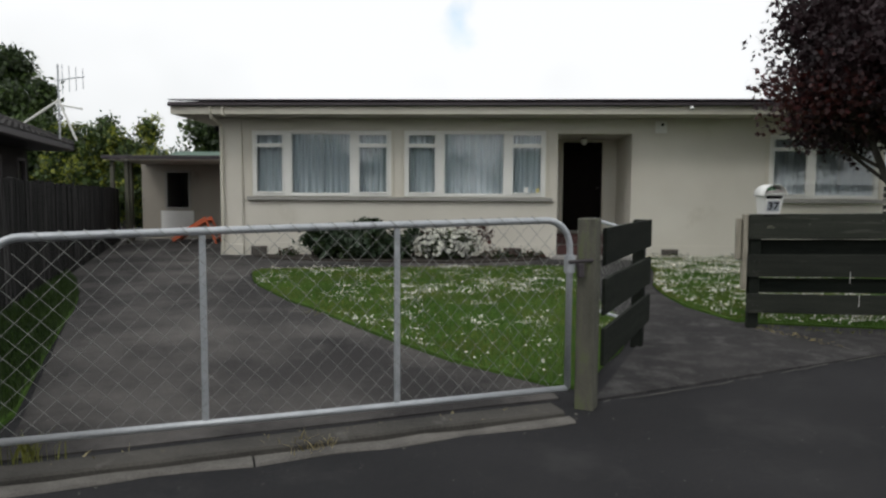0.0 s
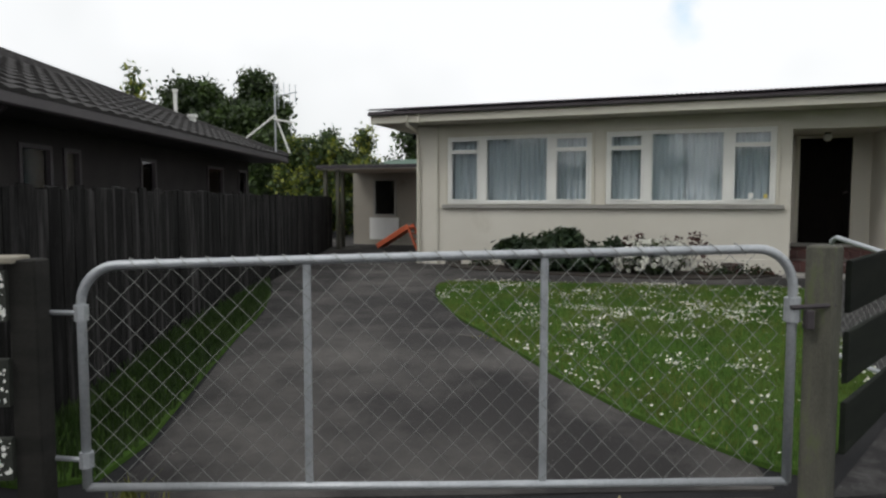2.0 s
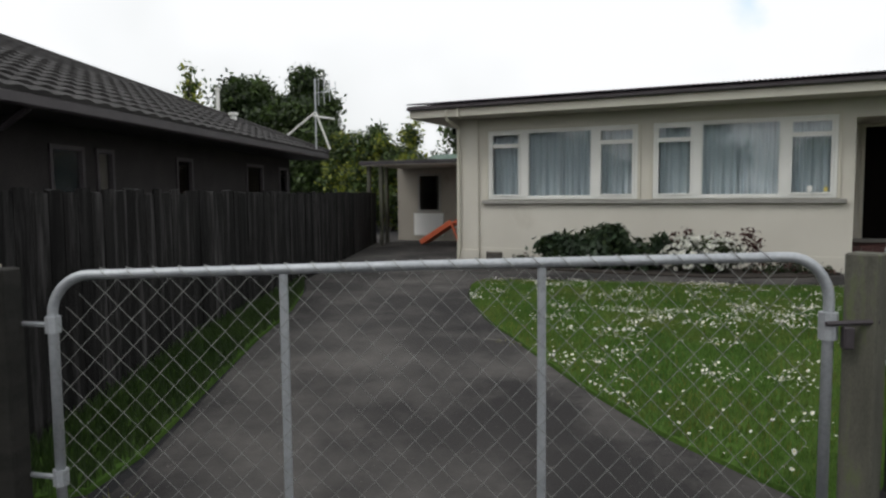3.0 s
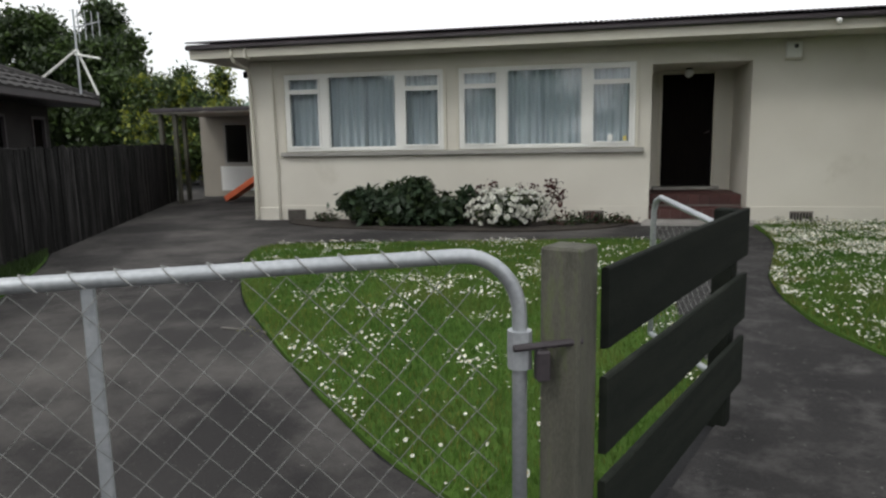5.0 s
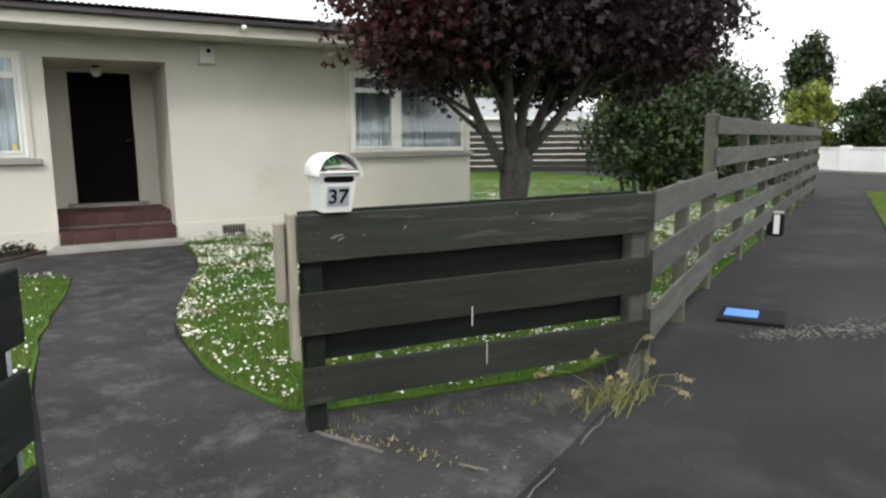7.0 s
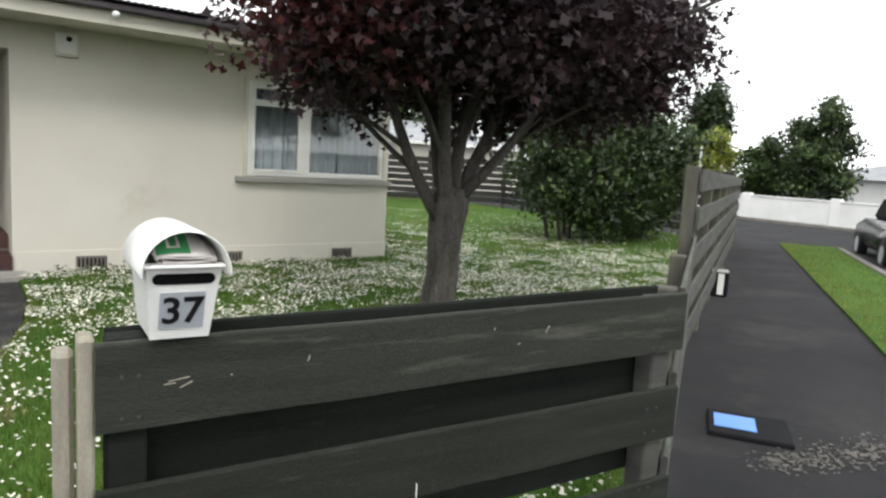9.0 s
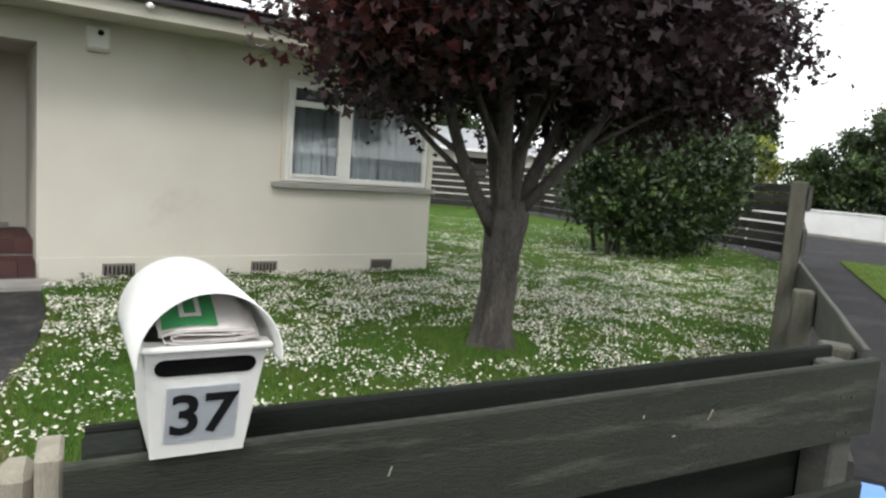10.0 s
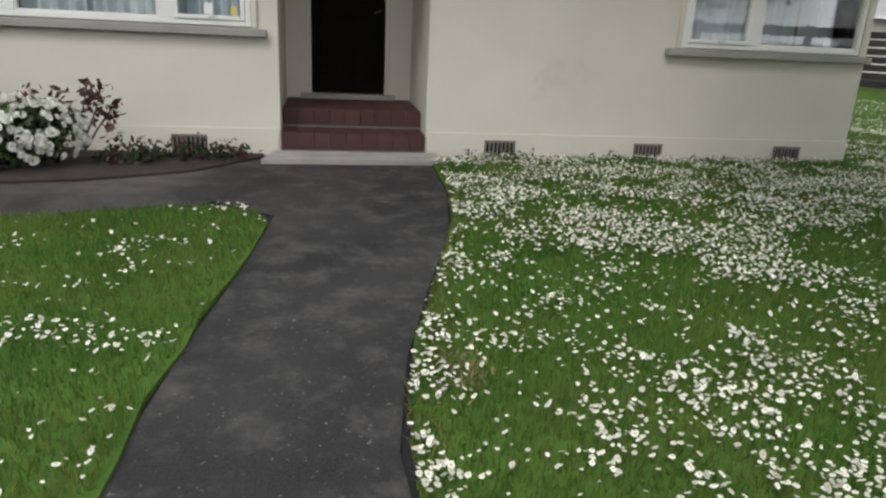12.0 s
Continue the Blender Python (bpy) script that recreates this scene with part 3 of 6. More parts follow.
bm = bmesh.new()
bmesh.ops.create_uvsphere(bm, u_segments=14, v_segments=9, radius=0.075, matrix=pose(0, 0, -0.085))
part("shade", bm, LAMP_WHITE, porch_lamp, smooth=True)

# roof: corrugated iron, fascia, soffit, gutter, downpipe
EX0, EX1, EY0 = XL - 0.76, XR + 0.76, WY - 0.72
n = int((EX1 - EX0) / 0.0127)
xs = [EX0 - 0.03 + i * (EX1 - EX0 + 0.06) / n for i in range(n + 1)]
ys = [(EY0 - 0.09, 3.03), (BACK / 2 + EY0 / 2, 3.6), (BACK + 0.8, 3.05)]
verts = [(x, y - WY, z + 0.011 * math.sin(2 * math.pi * (x - EX0) / 0.076)) for y, z in ys for x in xs]
faces = [(r * (n + 1) + i, r * (n + 1) + i + 1, (r + 1) * (n + 1) + i + 1, (r + 1) * (n + 1) + i) for r in (0, 1) for i in range(n)]
roof = array_mesh("roof", verts, faces, ROOF_IRON, house, "low grey-brown corrugated iron roof", True)
sol = roof.modifiers.new("thickness", "SOLIDIFY")
sol.thickness = 0.006
bm = bmesh.new()
box(bm, EX0, EX1, EY0, EY0 + 0.03, 2.76, 2.955, 0.004)
house_part("fascia", bm, PAINT_CREAM, "cream painted fascia board")
bm = bmesh.new()
box(bm, EX0, EX0 + 0.03, EY0 + 0.03, BACK + 0.7, 2.76, 2.955, 0.004)
house_part("fascia", bm, PAINT_CREAM, "cream painted fascia board")
bm = box(bmesh.new(), EX1 - 0.03, EX1, EY0 + 0.03, BACK + 0.7, 2.76, 2.955, 0.004)
house_part("fascia", bm, PAINT_CREAM, "cream painted fascia board")
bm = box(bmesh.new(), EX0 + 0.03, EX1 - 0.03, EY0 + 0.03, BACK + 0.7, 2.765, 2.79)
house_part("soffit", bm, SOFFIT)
bm = bmesh.new()
for p in ([(EX0 - 0.02, EY0 - 0.05), (EX1 + 0.02, EY0 - 0.05)],):
    (ax, ay), (bx, by) = p
    prof = [(0.05, 3.0), (0.0, 2.985), (-0.045, 2.95), (-0.045, 2.92), (-0.02, 2.905), (0.045, 2.905)]
    a = [bm.verts.new((ax, ay + o, z)) for o, z in prof]
    b = [bm.verts.new((bx, ay + o, z)) for o, z in prof]
    for k in range(len(prof)):
        bm.faces.new((a[k], a[(k + 1) % 6], b[(k + 1) % 6], b[k]))
    bm.faces.new(a)
    bm.faces.new(b)
house_part("gutter", bm, GUTTER, "dark painted metal gutter")
bm = tube(bmesh.new(), [(-5.13, EY0 - 0.02, 2.93), (-5.13, EY0 - 0.02, 2.80), (-5.13, EY0 + 0.05, 2.70), (-5.13, WY - 0.16, 2.60), (-5.13, WY - 0.14, 2.45), (-5.13, WY - 0.14, 0.0)], 0.032, 8)
house_part("downpipe", bm, PAINT_CREAM)
bm = tube(bmesh.new(), [(-4.88, EY0 - 0.03, 2.93), (-4.88, EY0 - 0.03, 2.76), (-4.88, EY0 + 0.1, 2.74)], 0.03, 8)
house_part("gutter_outlet", bm, PAINT_CREAM)
bm = box(bmesh.new(), XL - 0.12, XL + 0.0, WY - 0.1, WY + 0.02, 2.48, 2.6, 0.02)
house_part("bracket", bm, BLACK)


# windows
def window(x0, x1, z0, z1, lights, panes_with_fan):
    """A timber window of several lights; narrow ones have a fanlight above a casement."""
    root = new("window")
    root.parent = house
    root.matrix_basis = pose(x0, 0, z0)
    tagged(root, "white timber window of several lights")
    w, h, f = x1 - x0, z1 - z0, 0.055
    bm = bmesh.new()
    box(bm, 0.002, f, -0.03, 0.1, 0.002, h - 0.002, 0.005)
    box(bm, w - f, w - 0.002, -0.03, 0.1, 0.002, h - 0.002, 0.005)
    box(bm, f, w - f, -0.03, 0.1, 0.002, f, 0.005)
    box(bm, f, w - f, -0.03, 0.1, h - f, h - 0.002, 0.005)
    for a, b in zip(lights, lights[1:]):
        box(bm, a[1] * w, b[0] * w, -0.028, 0.098, f, h - f, 0.005)
    part("window_frame", bm, PAINT_WHITE, root)
    for (a, b), fan in zip(lights, panes_with_fan):
        xa, xb = max(a * w, f), min(b * w, w - f)
        rows = [(f, h * 0.775), (h * 0.775, h - f)] if fan else [(f, h - f)]
        for r, (za, zb) in enumerate(rows):
            s = 0.04 if fan else 0.018
            bm = bmesh.new()
            out = -0.045 if fan else -0.015
            box(bm, xa, xa + s, out, 0.02, za, zb, 0.004)
            box(bm, xb - s, xb, out, 0.02, za, zb, 0.004)
            box(bm, xa + s, xb - s, out, 0.02, za, za + s, 0.004)
            box(bm, xa + s, xb - s, out, 0.02, zb - s, zb, 0.004)
            part("sash", bm, PAINT_WHITE, root)
            bm = box(bmesh.new(), xa + s - 0.004, xb - s + 0.004, -0.006, 0.0, za + s - 0.004, zb - s + 0.004)
            g = part("pane", bm, GLASS, root)
            g.visible_shadow = False
            if fan and r == 0:
                bm = tube(bmesh.new(), [(xa + (xb - xa) * 0.5, out, za + 0.02), (xa + (xb - xa) * 0.5, out - 0.03, za + 0.02), (xa + (xb - xa) * 0.5 + 0.07, out - 0.03, za + 0.03)], 0.007, 5)
                part("window_stay", bm, GALV, root)


LIGHTS = [(0.02, 0.232), (0.282, 0.708), (0.757, 0.98)]
window(*WIN["one"], LIGHTS, (True, False, True))
window(*WIN["two"], LIGHTS, (True, False, True))
window(*WIN["three"], [(0.02, 0.36), (0.425, 0.98)], (True, False))
# flat trim round the windows and the sills
bm = bmesh.new()
for k in ("one", "two"):
    x0, x1, z0, z1 = WIN[k]
    box(bm, x0 - 0.05, x0, WY - 0.04, WY - 0.004, z0 - 0.01, z1 + 0.05, 0.004)
    box(bm, x1, x1 + 0.05, WY - 0.04, WY - 0.004, z0 - 0.01, z1 + 0.05, 0.004)
    box(bm, x0, x1, WY - 0.04, WY - 0.004, z1, z1 + 0.05, 0.004)
house_part("window_trim", bm, PAINT_CREAM)
bm = bmesh.new()
x0, x1, z0, z1 = WIN["three"]
box(bm, x0 - 0.05, x0, WY - 0.04, WY - 0.004, z0 - 0.01, z1 + 0.05, 0.004)
box(bm, x1, x1 + 0.05, WY - 0.04, WY - 0.004, z0 - 0.01, z1 + 0.05, 0.004)
box(bm, x0, x1, WY - 0.04, WY - 0.004, z1, z1 + 0.05, 0.004)
house_part("window_trim", bm, PAINT_CREAM)
bm = box(bmesh.new(), -4.64, 1.65, WY - 0.085, WY + 0.03, 1.078, 1.152, 0.008)
house_part("window_sill", bm, SILL_GREY, "long grey painted sill")
bm = box(bmesh.new(), 5.80, 8.265, WY - 0.085, WY + 0.03, 1.078, 1.152, 0.008)
house_part("window_sill", bm, SILL_GREY, "grey painted sill")


def grille(x, z):
    """A ribbed air vent low in the wall."""
    bm = bmesh.new()
    box(bm, x, x + 0.34, WY - 0.018, WY - 0.014, z, z + 0.21)
    v = house_part("air_vent", bm, BLACK, "ribbed terracotta air vent")
    bm = bmesh.new()
    box(bm, x, x + 0.34, WY - 0.03, WY - 0.017, z + 0.185, z + 0.21)
    for i in range(8):
        box(bm, x + i * 0.044, x + i * 0.044 + 0.02, WY - 0.04, WY - 0.019, z, z + 0.186, 0.003)
    bmesh.ops.translate(bm, verts=bm.verts, vec=(0, -WY, 0))
    part("ribs", bm, VENT, v)


for x in (-4.58, 0.70, 3.88, 5.585, 7.305):
    grille(x, -0.083)
# rooms behind the windows, their dimness put into the wall colour
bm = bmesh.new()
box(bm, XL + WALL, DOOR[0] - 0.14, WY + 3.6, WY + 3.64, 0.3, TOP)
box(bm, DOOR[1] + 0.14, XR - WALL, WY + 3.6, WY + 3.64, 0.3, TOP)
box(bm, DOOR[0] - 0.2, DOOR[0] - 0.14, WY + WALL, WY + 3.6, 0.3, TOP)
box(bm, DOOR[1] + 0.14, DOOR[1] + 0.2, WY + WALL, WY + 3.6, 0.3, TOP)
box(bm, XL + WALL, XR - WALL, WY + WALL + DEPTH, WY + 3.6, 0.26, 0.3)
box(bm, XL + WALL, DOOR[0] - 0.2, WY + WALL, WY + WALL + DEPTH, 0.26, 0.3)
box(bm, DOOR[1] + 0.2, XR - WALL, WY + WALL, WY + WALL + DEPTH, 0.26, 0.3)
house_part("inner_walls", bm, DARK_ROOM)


def curtain(x0, x1, z0, z1, y, waves, label):
    """A hanging cloth with folds."""
    n = int((x1 - x0) / 0.012)
    vs, fs = [], []
    for r, z in enumerate((z1, (z0 + z1) / 2, z0)):
        for i in range(n + 1):
            x = x0 + (x1 - x0) * i / n
            d = 0.03 * math.sin(2 * math.pi * waves * (x - x0) + 1.3 * noise.noise(Vector((x * 3, 0, 0)))) + 0.03 * noise.noise(Vector((x * 6, r * 0.3, 5)))
            vs.append((x, y + d * (1 + 0.3 * r), z))
    for r in range(2):
        for i in range(n):
            fs.append((r * (n + 1) + i, r * (n + 1) + i + 1, (r + 1) * (n + 1) + i + 1, (r + 1) * (n + 1) + i))
    ob = array_mesh("curtain", vs, fs, CURTAIN, None, "", True)
    return tagged(ob, label, "curtain", "curtains in the windows")


for k, gaps in (("one", [(0.004, 0.5), (0.49, 0.996)]), ("two", [(0.004, 0.48), (0.47, 0.9), (0.89, 0.996)]), ("three", [(0.004, 0.27), (0.26, 0.7), (0.69, 0.996)])):
    x0, x1, z0, z1 = WIN[k]
    for a, b in gaps:
        curtain(x0 + (x1 - x0) * a, x0 + (x1 - x0) * b, z0 + 0.008, z1 - 0.008, WY + 0.16 + 0.045 * (gaps.index((a, b)) % 2), 7 + 3 * a, "pale grey gathered curtain behind the window glass")
# things fixed to the front
alarm = thing("alarm_box", (3.80, WY - 0.004, 2.46), "small white alarm siren box on the wall", "alarm box")
bm = box(bmesh.new(), -0.11, 0.11, -0.075, 0, 0, 0.24, 0.015)
part("case", bm, PAINT_WHITE, alarm)
bm = tube(bmesh.new(), [(0.02, -0.076, 0.17), (0.02, -0.084, 0.17)], 0.032, 12)
part("sensor", bm, BLACK, alarm)
bm = box(bmesh.new(), -0.12, 0.12, -0.08, -0.001, -0.02, 0.0, 0.004)
part("base", bm, PAINT_CREAM, alarm)
eave_lamp = thing("eave_lamp", (4.15, EY0 - 0.1, 2.86), "tiny white lamp on the gutter edge", "lamp")
bm = bmesh.new()
bmesh.ops.create_uvsphere(bm, u_segments=12, v_segments=8, radius=0.04, matrix=pose(0, -0.02, 0))
tube(bm, [(0, 0.09, 0.03), (0, 0, 0.0)], 0.012, 6)
part("bulb", bm, LAMP_WHITE, eave_lamp, smooth=True)
bm = box(bmesh.new(), 1.08, 1.16, WY - 0.012, WY - 0.007, 1.27, 1.37)
tagged(mesh_object("window_sticker", bm, PAINT_WHITE), "small white sticker on the window pane", "sticker")
bm = box(bmesh.new(), 1.325, 1.378, WY - 0.012, WY - 0.007, 1.27, 1.345)
tagged(mesh_object("window_sticker", bm, YELLOWPRINT), "small yellow sticker in the window corner", "sticker")


# ---- fences ----
def post(parent, x, y, z0, z1, w, mat, rz=0, label=""):
    bm = box(bmesh.new(), -w / 2, w / 2, -w / 2, w / 2, z0, z1, 0.008)
    bmesh.ops.transform(bm, matrix=pose(x, y, 0, 0, 0, rz), verts=bm.verts)
    return part("post", bm, mat, parent, label)


def board(parent, p, q, z0, z1, thick, mat, label="", dz=0.0, name="board"):
    """A fence board between two plan points, a little bowed and worn."""
    bm = bmesh.new()
    d = Vector((q[0] - p[0], q[1] - p[1], 0))
    n = max(2, int(d.length / 0.35))
    side = Vector((-d.y, d.x, 0)).normalized() * thick / 2
    rings = []
    seed = random.random() * 50
    for i in range(n + 1):
        c = Vector((p[0], p[1], 0)) + d * i / n
        j = 0.006 * noise.noise(Vector((seed, i * 0.7, 0)))
        a, b = z0 + dz * i / n + j, z1 + dz * i / n + 0.7 * j
        e = 0.006
        prof = [c - side + Vector((0, 0, a + e)), c - side + Vector((0, 0, b - e)), c - side * 0.6 + Vector((0, 0, b)), c + side * 0.6 + Vector((0, 0, b)), c + side + Vector((0, 0, b - e)), c + side + Vector((0, 0, a))]
        rings.append([bm.verts.new(v) for v in prof])
    for r, s in zip(rings, rings[1:]):
        for k in range(6):
            bm.faces.new((r[k], r[(k + 1) % 6], s[(k + 1) % 6], s[k]))
    bm.faces.new(rings[0])
    bm.faces.new(rings[-1])
    return part(name, bm, mat, parent, label)


def along(p, q, s, off=0.0):
    """Point s metres from p towards q, off metres to the left of that way."""
    d = math.hypot(q[0] - p[0], q[1] - p[1])
    ux, uy = (q[0] - p[0]) / d, (q[1] - p[1]) / d
    return (p[0] + ux * s - uy * off, p[1] + uy * s + ux * off)


def turn_of(p, q):
    return math.degrees(math.atan2(q[1] - p[1], q[0] - p[0]))


# wing fence between the two gates
A, B = (0.775, 4.555), (1.57, 6.285)
wing = thing("board_fence", (0, 0, 0), "dark green board fence wing between gate and path", "fence")
post(wing, *A, -0.45, 1.015, 0.125, POST_OLD, turn_of(A, B), "grey mossy timber gate post")
E2 = along(A, B, 1.79, 0.03)
post(wing, *E2, -0.35, 0.96, 0.1, BOARD, turn_of(A, B))
for z0, z1 in ((0.705, 0.95), (0.375, 0.62), (0.04, 0.29)):
    board(wing, along(A, B, 0.06, -0.085), along(A, B, 1.88, -0.045), z0, z1, 0.026, BOARD, dz=0.012)
bm = beam(bmesh.new(), (*along(A, B, 1.86, 0.02), -0.1), (*along(A, B, 1.86, 0.02), 0.90), 0.018, 0.02)
part("edge_strip", bm, PAINT_WHITE, wing, "white flaking edge strip")

# fence that carries the letterbox
C, D = (2.745, 6.965), (4.87, 6.69)
front = thing("board_fence", (0, 0, 0), "dark green board fence with the letterbox on top", "fence")
post(front, *along(C, D, 0.075, 0.06), -0.4, 0.99, 0.1, BOARD, turn_of(C, D))
post(front, *along(C, D, 2.06, 0.055), -0.4, 1.0, 0.1, BOARD_OLD, turn_of(C, D))
bm = bmesh.new()
p = along(C, D, -0.02, 0.05)
box(bm, -0.02, 0.02, -0.05, 0.05, 0.25, 0.998, 0.006)
bmesh.ops.transform(bm, matrix=pose(*p, 0, 0, 0, turn_of(C, D)), verts=bm.verts)
part("end_batten", bm, BARE_WOOD, front, "bare pale timber batten")
bm = box(bmesh.new(), -0.05, 0.0, -0.03, 0.06, 0.54, 0.955, 0.012)
bmesh.ops.transform(bm, matrix=pose(*along(C, D, -0.045, 0.075), 0, 0, 0, turn_of(C, D)), verts=bm.verts)
part("gate_stop", bm, BARE_WOOD, front, "pale chamfered timber gate stop")
for z0, z1 in ((0.75, 0.99), (0.378, 0.60), (0.015, 0.212)):
    board(front, along(C, D, 0.0, -0.013), along(C, D, 2.14, -0.013), z0, z1, 0.026, BOARD_WORN, dz=0.035)
for z0, z1 in ((0.82, 0.995), (0.48, 0.74), (0.205, 0.355)):
    board(front, along(C, D, 0.03, 0.125), along(C, D, 2.12, 0.125), z0, z1, 0.024, BOARD, dz=0.035)
for s, z in ((1.02, 0.115), (0.93, 0.34)):
    q = along(C, D, s, -0.032)
    bm = beam(bmesh.new(), (*q, z), (*q, z + 0.11), 0.0028, 0.004)
    part("paint_drip", bm, PAINT_WHITE, front)

for s, z, ln, tilt in ((0.17, 0.875, 0.055, 8), (0.2, 0.855, 0.035, 25), (0.16, 0.868, 0.03, 3), (1.2, 0.93, 0.008, 80), (0.33, 0.875, 0.006, 0), (0.55, 0.89, 0.02, 70), (1.42, 0.9, 0.03, 60), (1.3, 0.87, 0.012, 10)):
    q = along(C, D, s, -0.0275)
    bm = box(bmesh.new(), 0, ln, -0.0012, 0.0, 0, 0.0035)
    bmesh.ops.transform(bm, matrix=pose(q[0], q[1], z + 0.02 * s / 2.07, 0, 0, turn_of(C, D)) @ pose(0, 0, 0, 0, -tilt, 0), verts=bm.verts)
    part("scratch", bm, BARE_WOOD, front)
for s in (0.06, 0.1, 1.97, 2.02):
    for z in (0.79, 0.9, 0.44, 0.54, 0.1, 0.2):
        q = along(C, D, s, -0.026)
        bm = tube(bmesh.new(), [(*q, z + 0.01 * s), (*along(C, D, s, -0.0285), z + 0.01 * s)], 0.005, 6)
        part("nail_head", bm, GUTTER, front)

# low fence along the footpath, then the tall one
F0, F1, F2 = FRONT, (7.30, 8.19), (18.8, 14.25)
low = thing("board_fence", (0, 0, 0), "low grey weathered board fence along the footpath", "fence")
for s in (0.12, 1.45):
    post(low, *along(F0, F1, s, 0.06), -0.35, 1.01, 0.1, POST_OLD, turn_of(F0, F1))
for z0, z1 in ((0.825, 1.03), (0.46, 0.665), (0.07, 0.29)):
    board(low, along(F0, F1, 0.0, -0.012), along(F0, F1, 2.81, -0.012), z0, z1, 0.024, BOARD_OLD, dz=0.0)
tall = thing("board_fence", (0, 0, 0), "tall grey weathered five-board fence along the footpath", "fence")
LEN = math.hypot(F2[0] - F1[0], F2[1] - F1[1])
for i in range(8):
    post(tall, *along(F1, F2, 0.05 + i * (LEN - 0.15) / 7, 0.06), -0.35, 1.58, 0.11, POST_OLD, turn_of(F1, F2))
for z0, z1 in ((1.38, 1.555), (1.07, 1.25), (0.76, 0.945), (0.44, 0.625), (0.1, 0.3)):
    for i in range(3):
        board(tall, along(F1, F2, i * LEN / 3 + (0.01 if i else -0.02), -0.012), along(F1, F2, (i + 1) * LEN / 3, -0.012), z0, z1, 0.024, BOARD_OLD)
# boundary fence behind the lawn
G0, G1, G2 = (18.8, 14.5), (20.6, 25.0), (9.5, 33.0)
rear = thing("board_fence", (0, 0, 0), "dark weathered close-board fence behind the lawn", "fence")
for P, Q in ((G0, G1), (G1, G2)):
    L = math.hypot(Q[0] - P[0], Q[1] - P[1])
    k = int(L / 2.4)
    for i in range(k + 1):
        post(rear, *along(P, Q, i * L / k, -0.07), -0.2, 1.75, 0.11, POST_OLD, turn_of(P, Q))
    for z0 in (0.06, 0.30, 0.54, 0.78, 1.02, 1.26, 1.5):
        for i in range(0, k, 2):
            board(rear, along(P, Q, i * L / k, 0.0), along(P, Q, min(i + 2, k) * L / k - 0.02, 0.0), z0, z0 + 0.2, 0.024, BOARD_DIM)

# fence stub at the other side of the driveway gate
S0, S1 = (-2.525, 3.195), (-6.2, 1.70)
stub = thing("board_fence", (0, 0, 0), "peeling dark board fence beside the driveway gate", "fence")
post(stub, *along(S0, S1, 0.0, 0.0), -0.45, 0.965, 0.12, BOARD_DIM, turn_of(S0, S1), "dark timber gate post")
for i in range(1, 3):
    post(stub, *along(S0, S1, 1.8 * i, -0.06), -0.45, 0.9, 0.1, POST_OLD, turn_of(S0, S1))
for z0, z1 in ((0.70, 0.92), (0.33, 0.54), (0.0, 0.19)):
    board(stub, along(S0, S1, 0.055, 0.07), along(S0, S1, 3.9, 0.07), z0, z1, 0.028, PEELING)
bm = beam(bmesh.new(), (*along(S0, S1, 0.02, 0.02), 0.965), (*along(S0, S1, 3.9, 0.02), 0.94), 0.15, 0.03, 0.006)
part("capping", bm, BARE_WOOD, stub, "weathered pale timber capping")
bm = bmesh.new()
for i in range(95):
    z0, z1 = random.choice(((0.70, 0.92), (0.33, 0.54), (0.0, 0.19), (0.70, 0.92)))
    s = 0.062 + abs(random.gauss(0, 0.035)) if i < 70 else random.uniform(0.06, 0.5)
    z = random.uniform(z0 + 0.01, z1 - 0.01) if i < 70 else z1 - 0.012
    r = random.uniform(0.003, 0.013)
    q = [(*along(S0, S1, s + r * random.uniform(0.6, 1.1) * math.cos(t), 0.0852), z + 1.3 * r * random.uniform(0.6, 1.1) * math.sin(t)) for t in (0, 1.1, 2.1, 3.2, 4.2, 5.2)]
    bm.faces.new([bm.verts.new(c) for c in q])
tagged(part("paint_flakes", bm, PAINT_WHITE, stub, "flakes of old white paint"), kind="stuff")

# paling fence on the boundary
N0, N1 = (-3.25, 3.42), (-9.5, 18.2)
NL = math.hypot(N1[0] - N0[0], N1[1] - N0[1])
palings = thing("paling_fence", (0, 0, 0), "tall black-stained paling fence with grey streaks", "fence")
for h in (0.15, 0.95):
    bm = beam(bmesh.new(), (*along(N0, N1, 0, 0.06), h), (*along(N0, N1, NL, 0.06), h), 0.05, 0.09)
    part("rail", bm, PALING, palings)
k = int(NL / 0.158)
for i in range(k):
    s = i * 0.158
    x, y = along(N0, N1, s, random.uniform(-0.006, 0.006))
    top = 1.30 + 0.02 * random.uniform(-1, 1) + 0.003 * s
    bm = box(bmesh.new(), 0.003, 0.152, -0.011, 0.011, -0.4, top)
    for v in bm.verts:
        if v.co.z > 0:
            v.co.x += random.uniform(-0.006, 0.006)
            v.co.z += random.uniform(-0.012, 0.012)
    bmesh.ops.transform(bm, matrix=pose(x, y, 0, 0, 0, turn_of(N0, N1)), verts=bm.verts)
    part("paling", bm, PALING, palings)


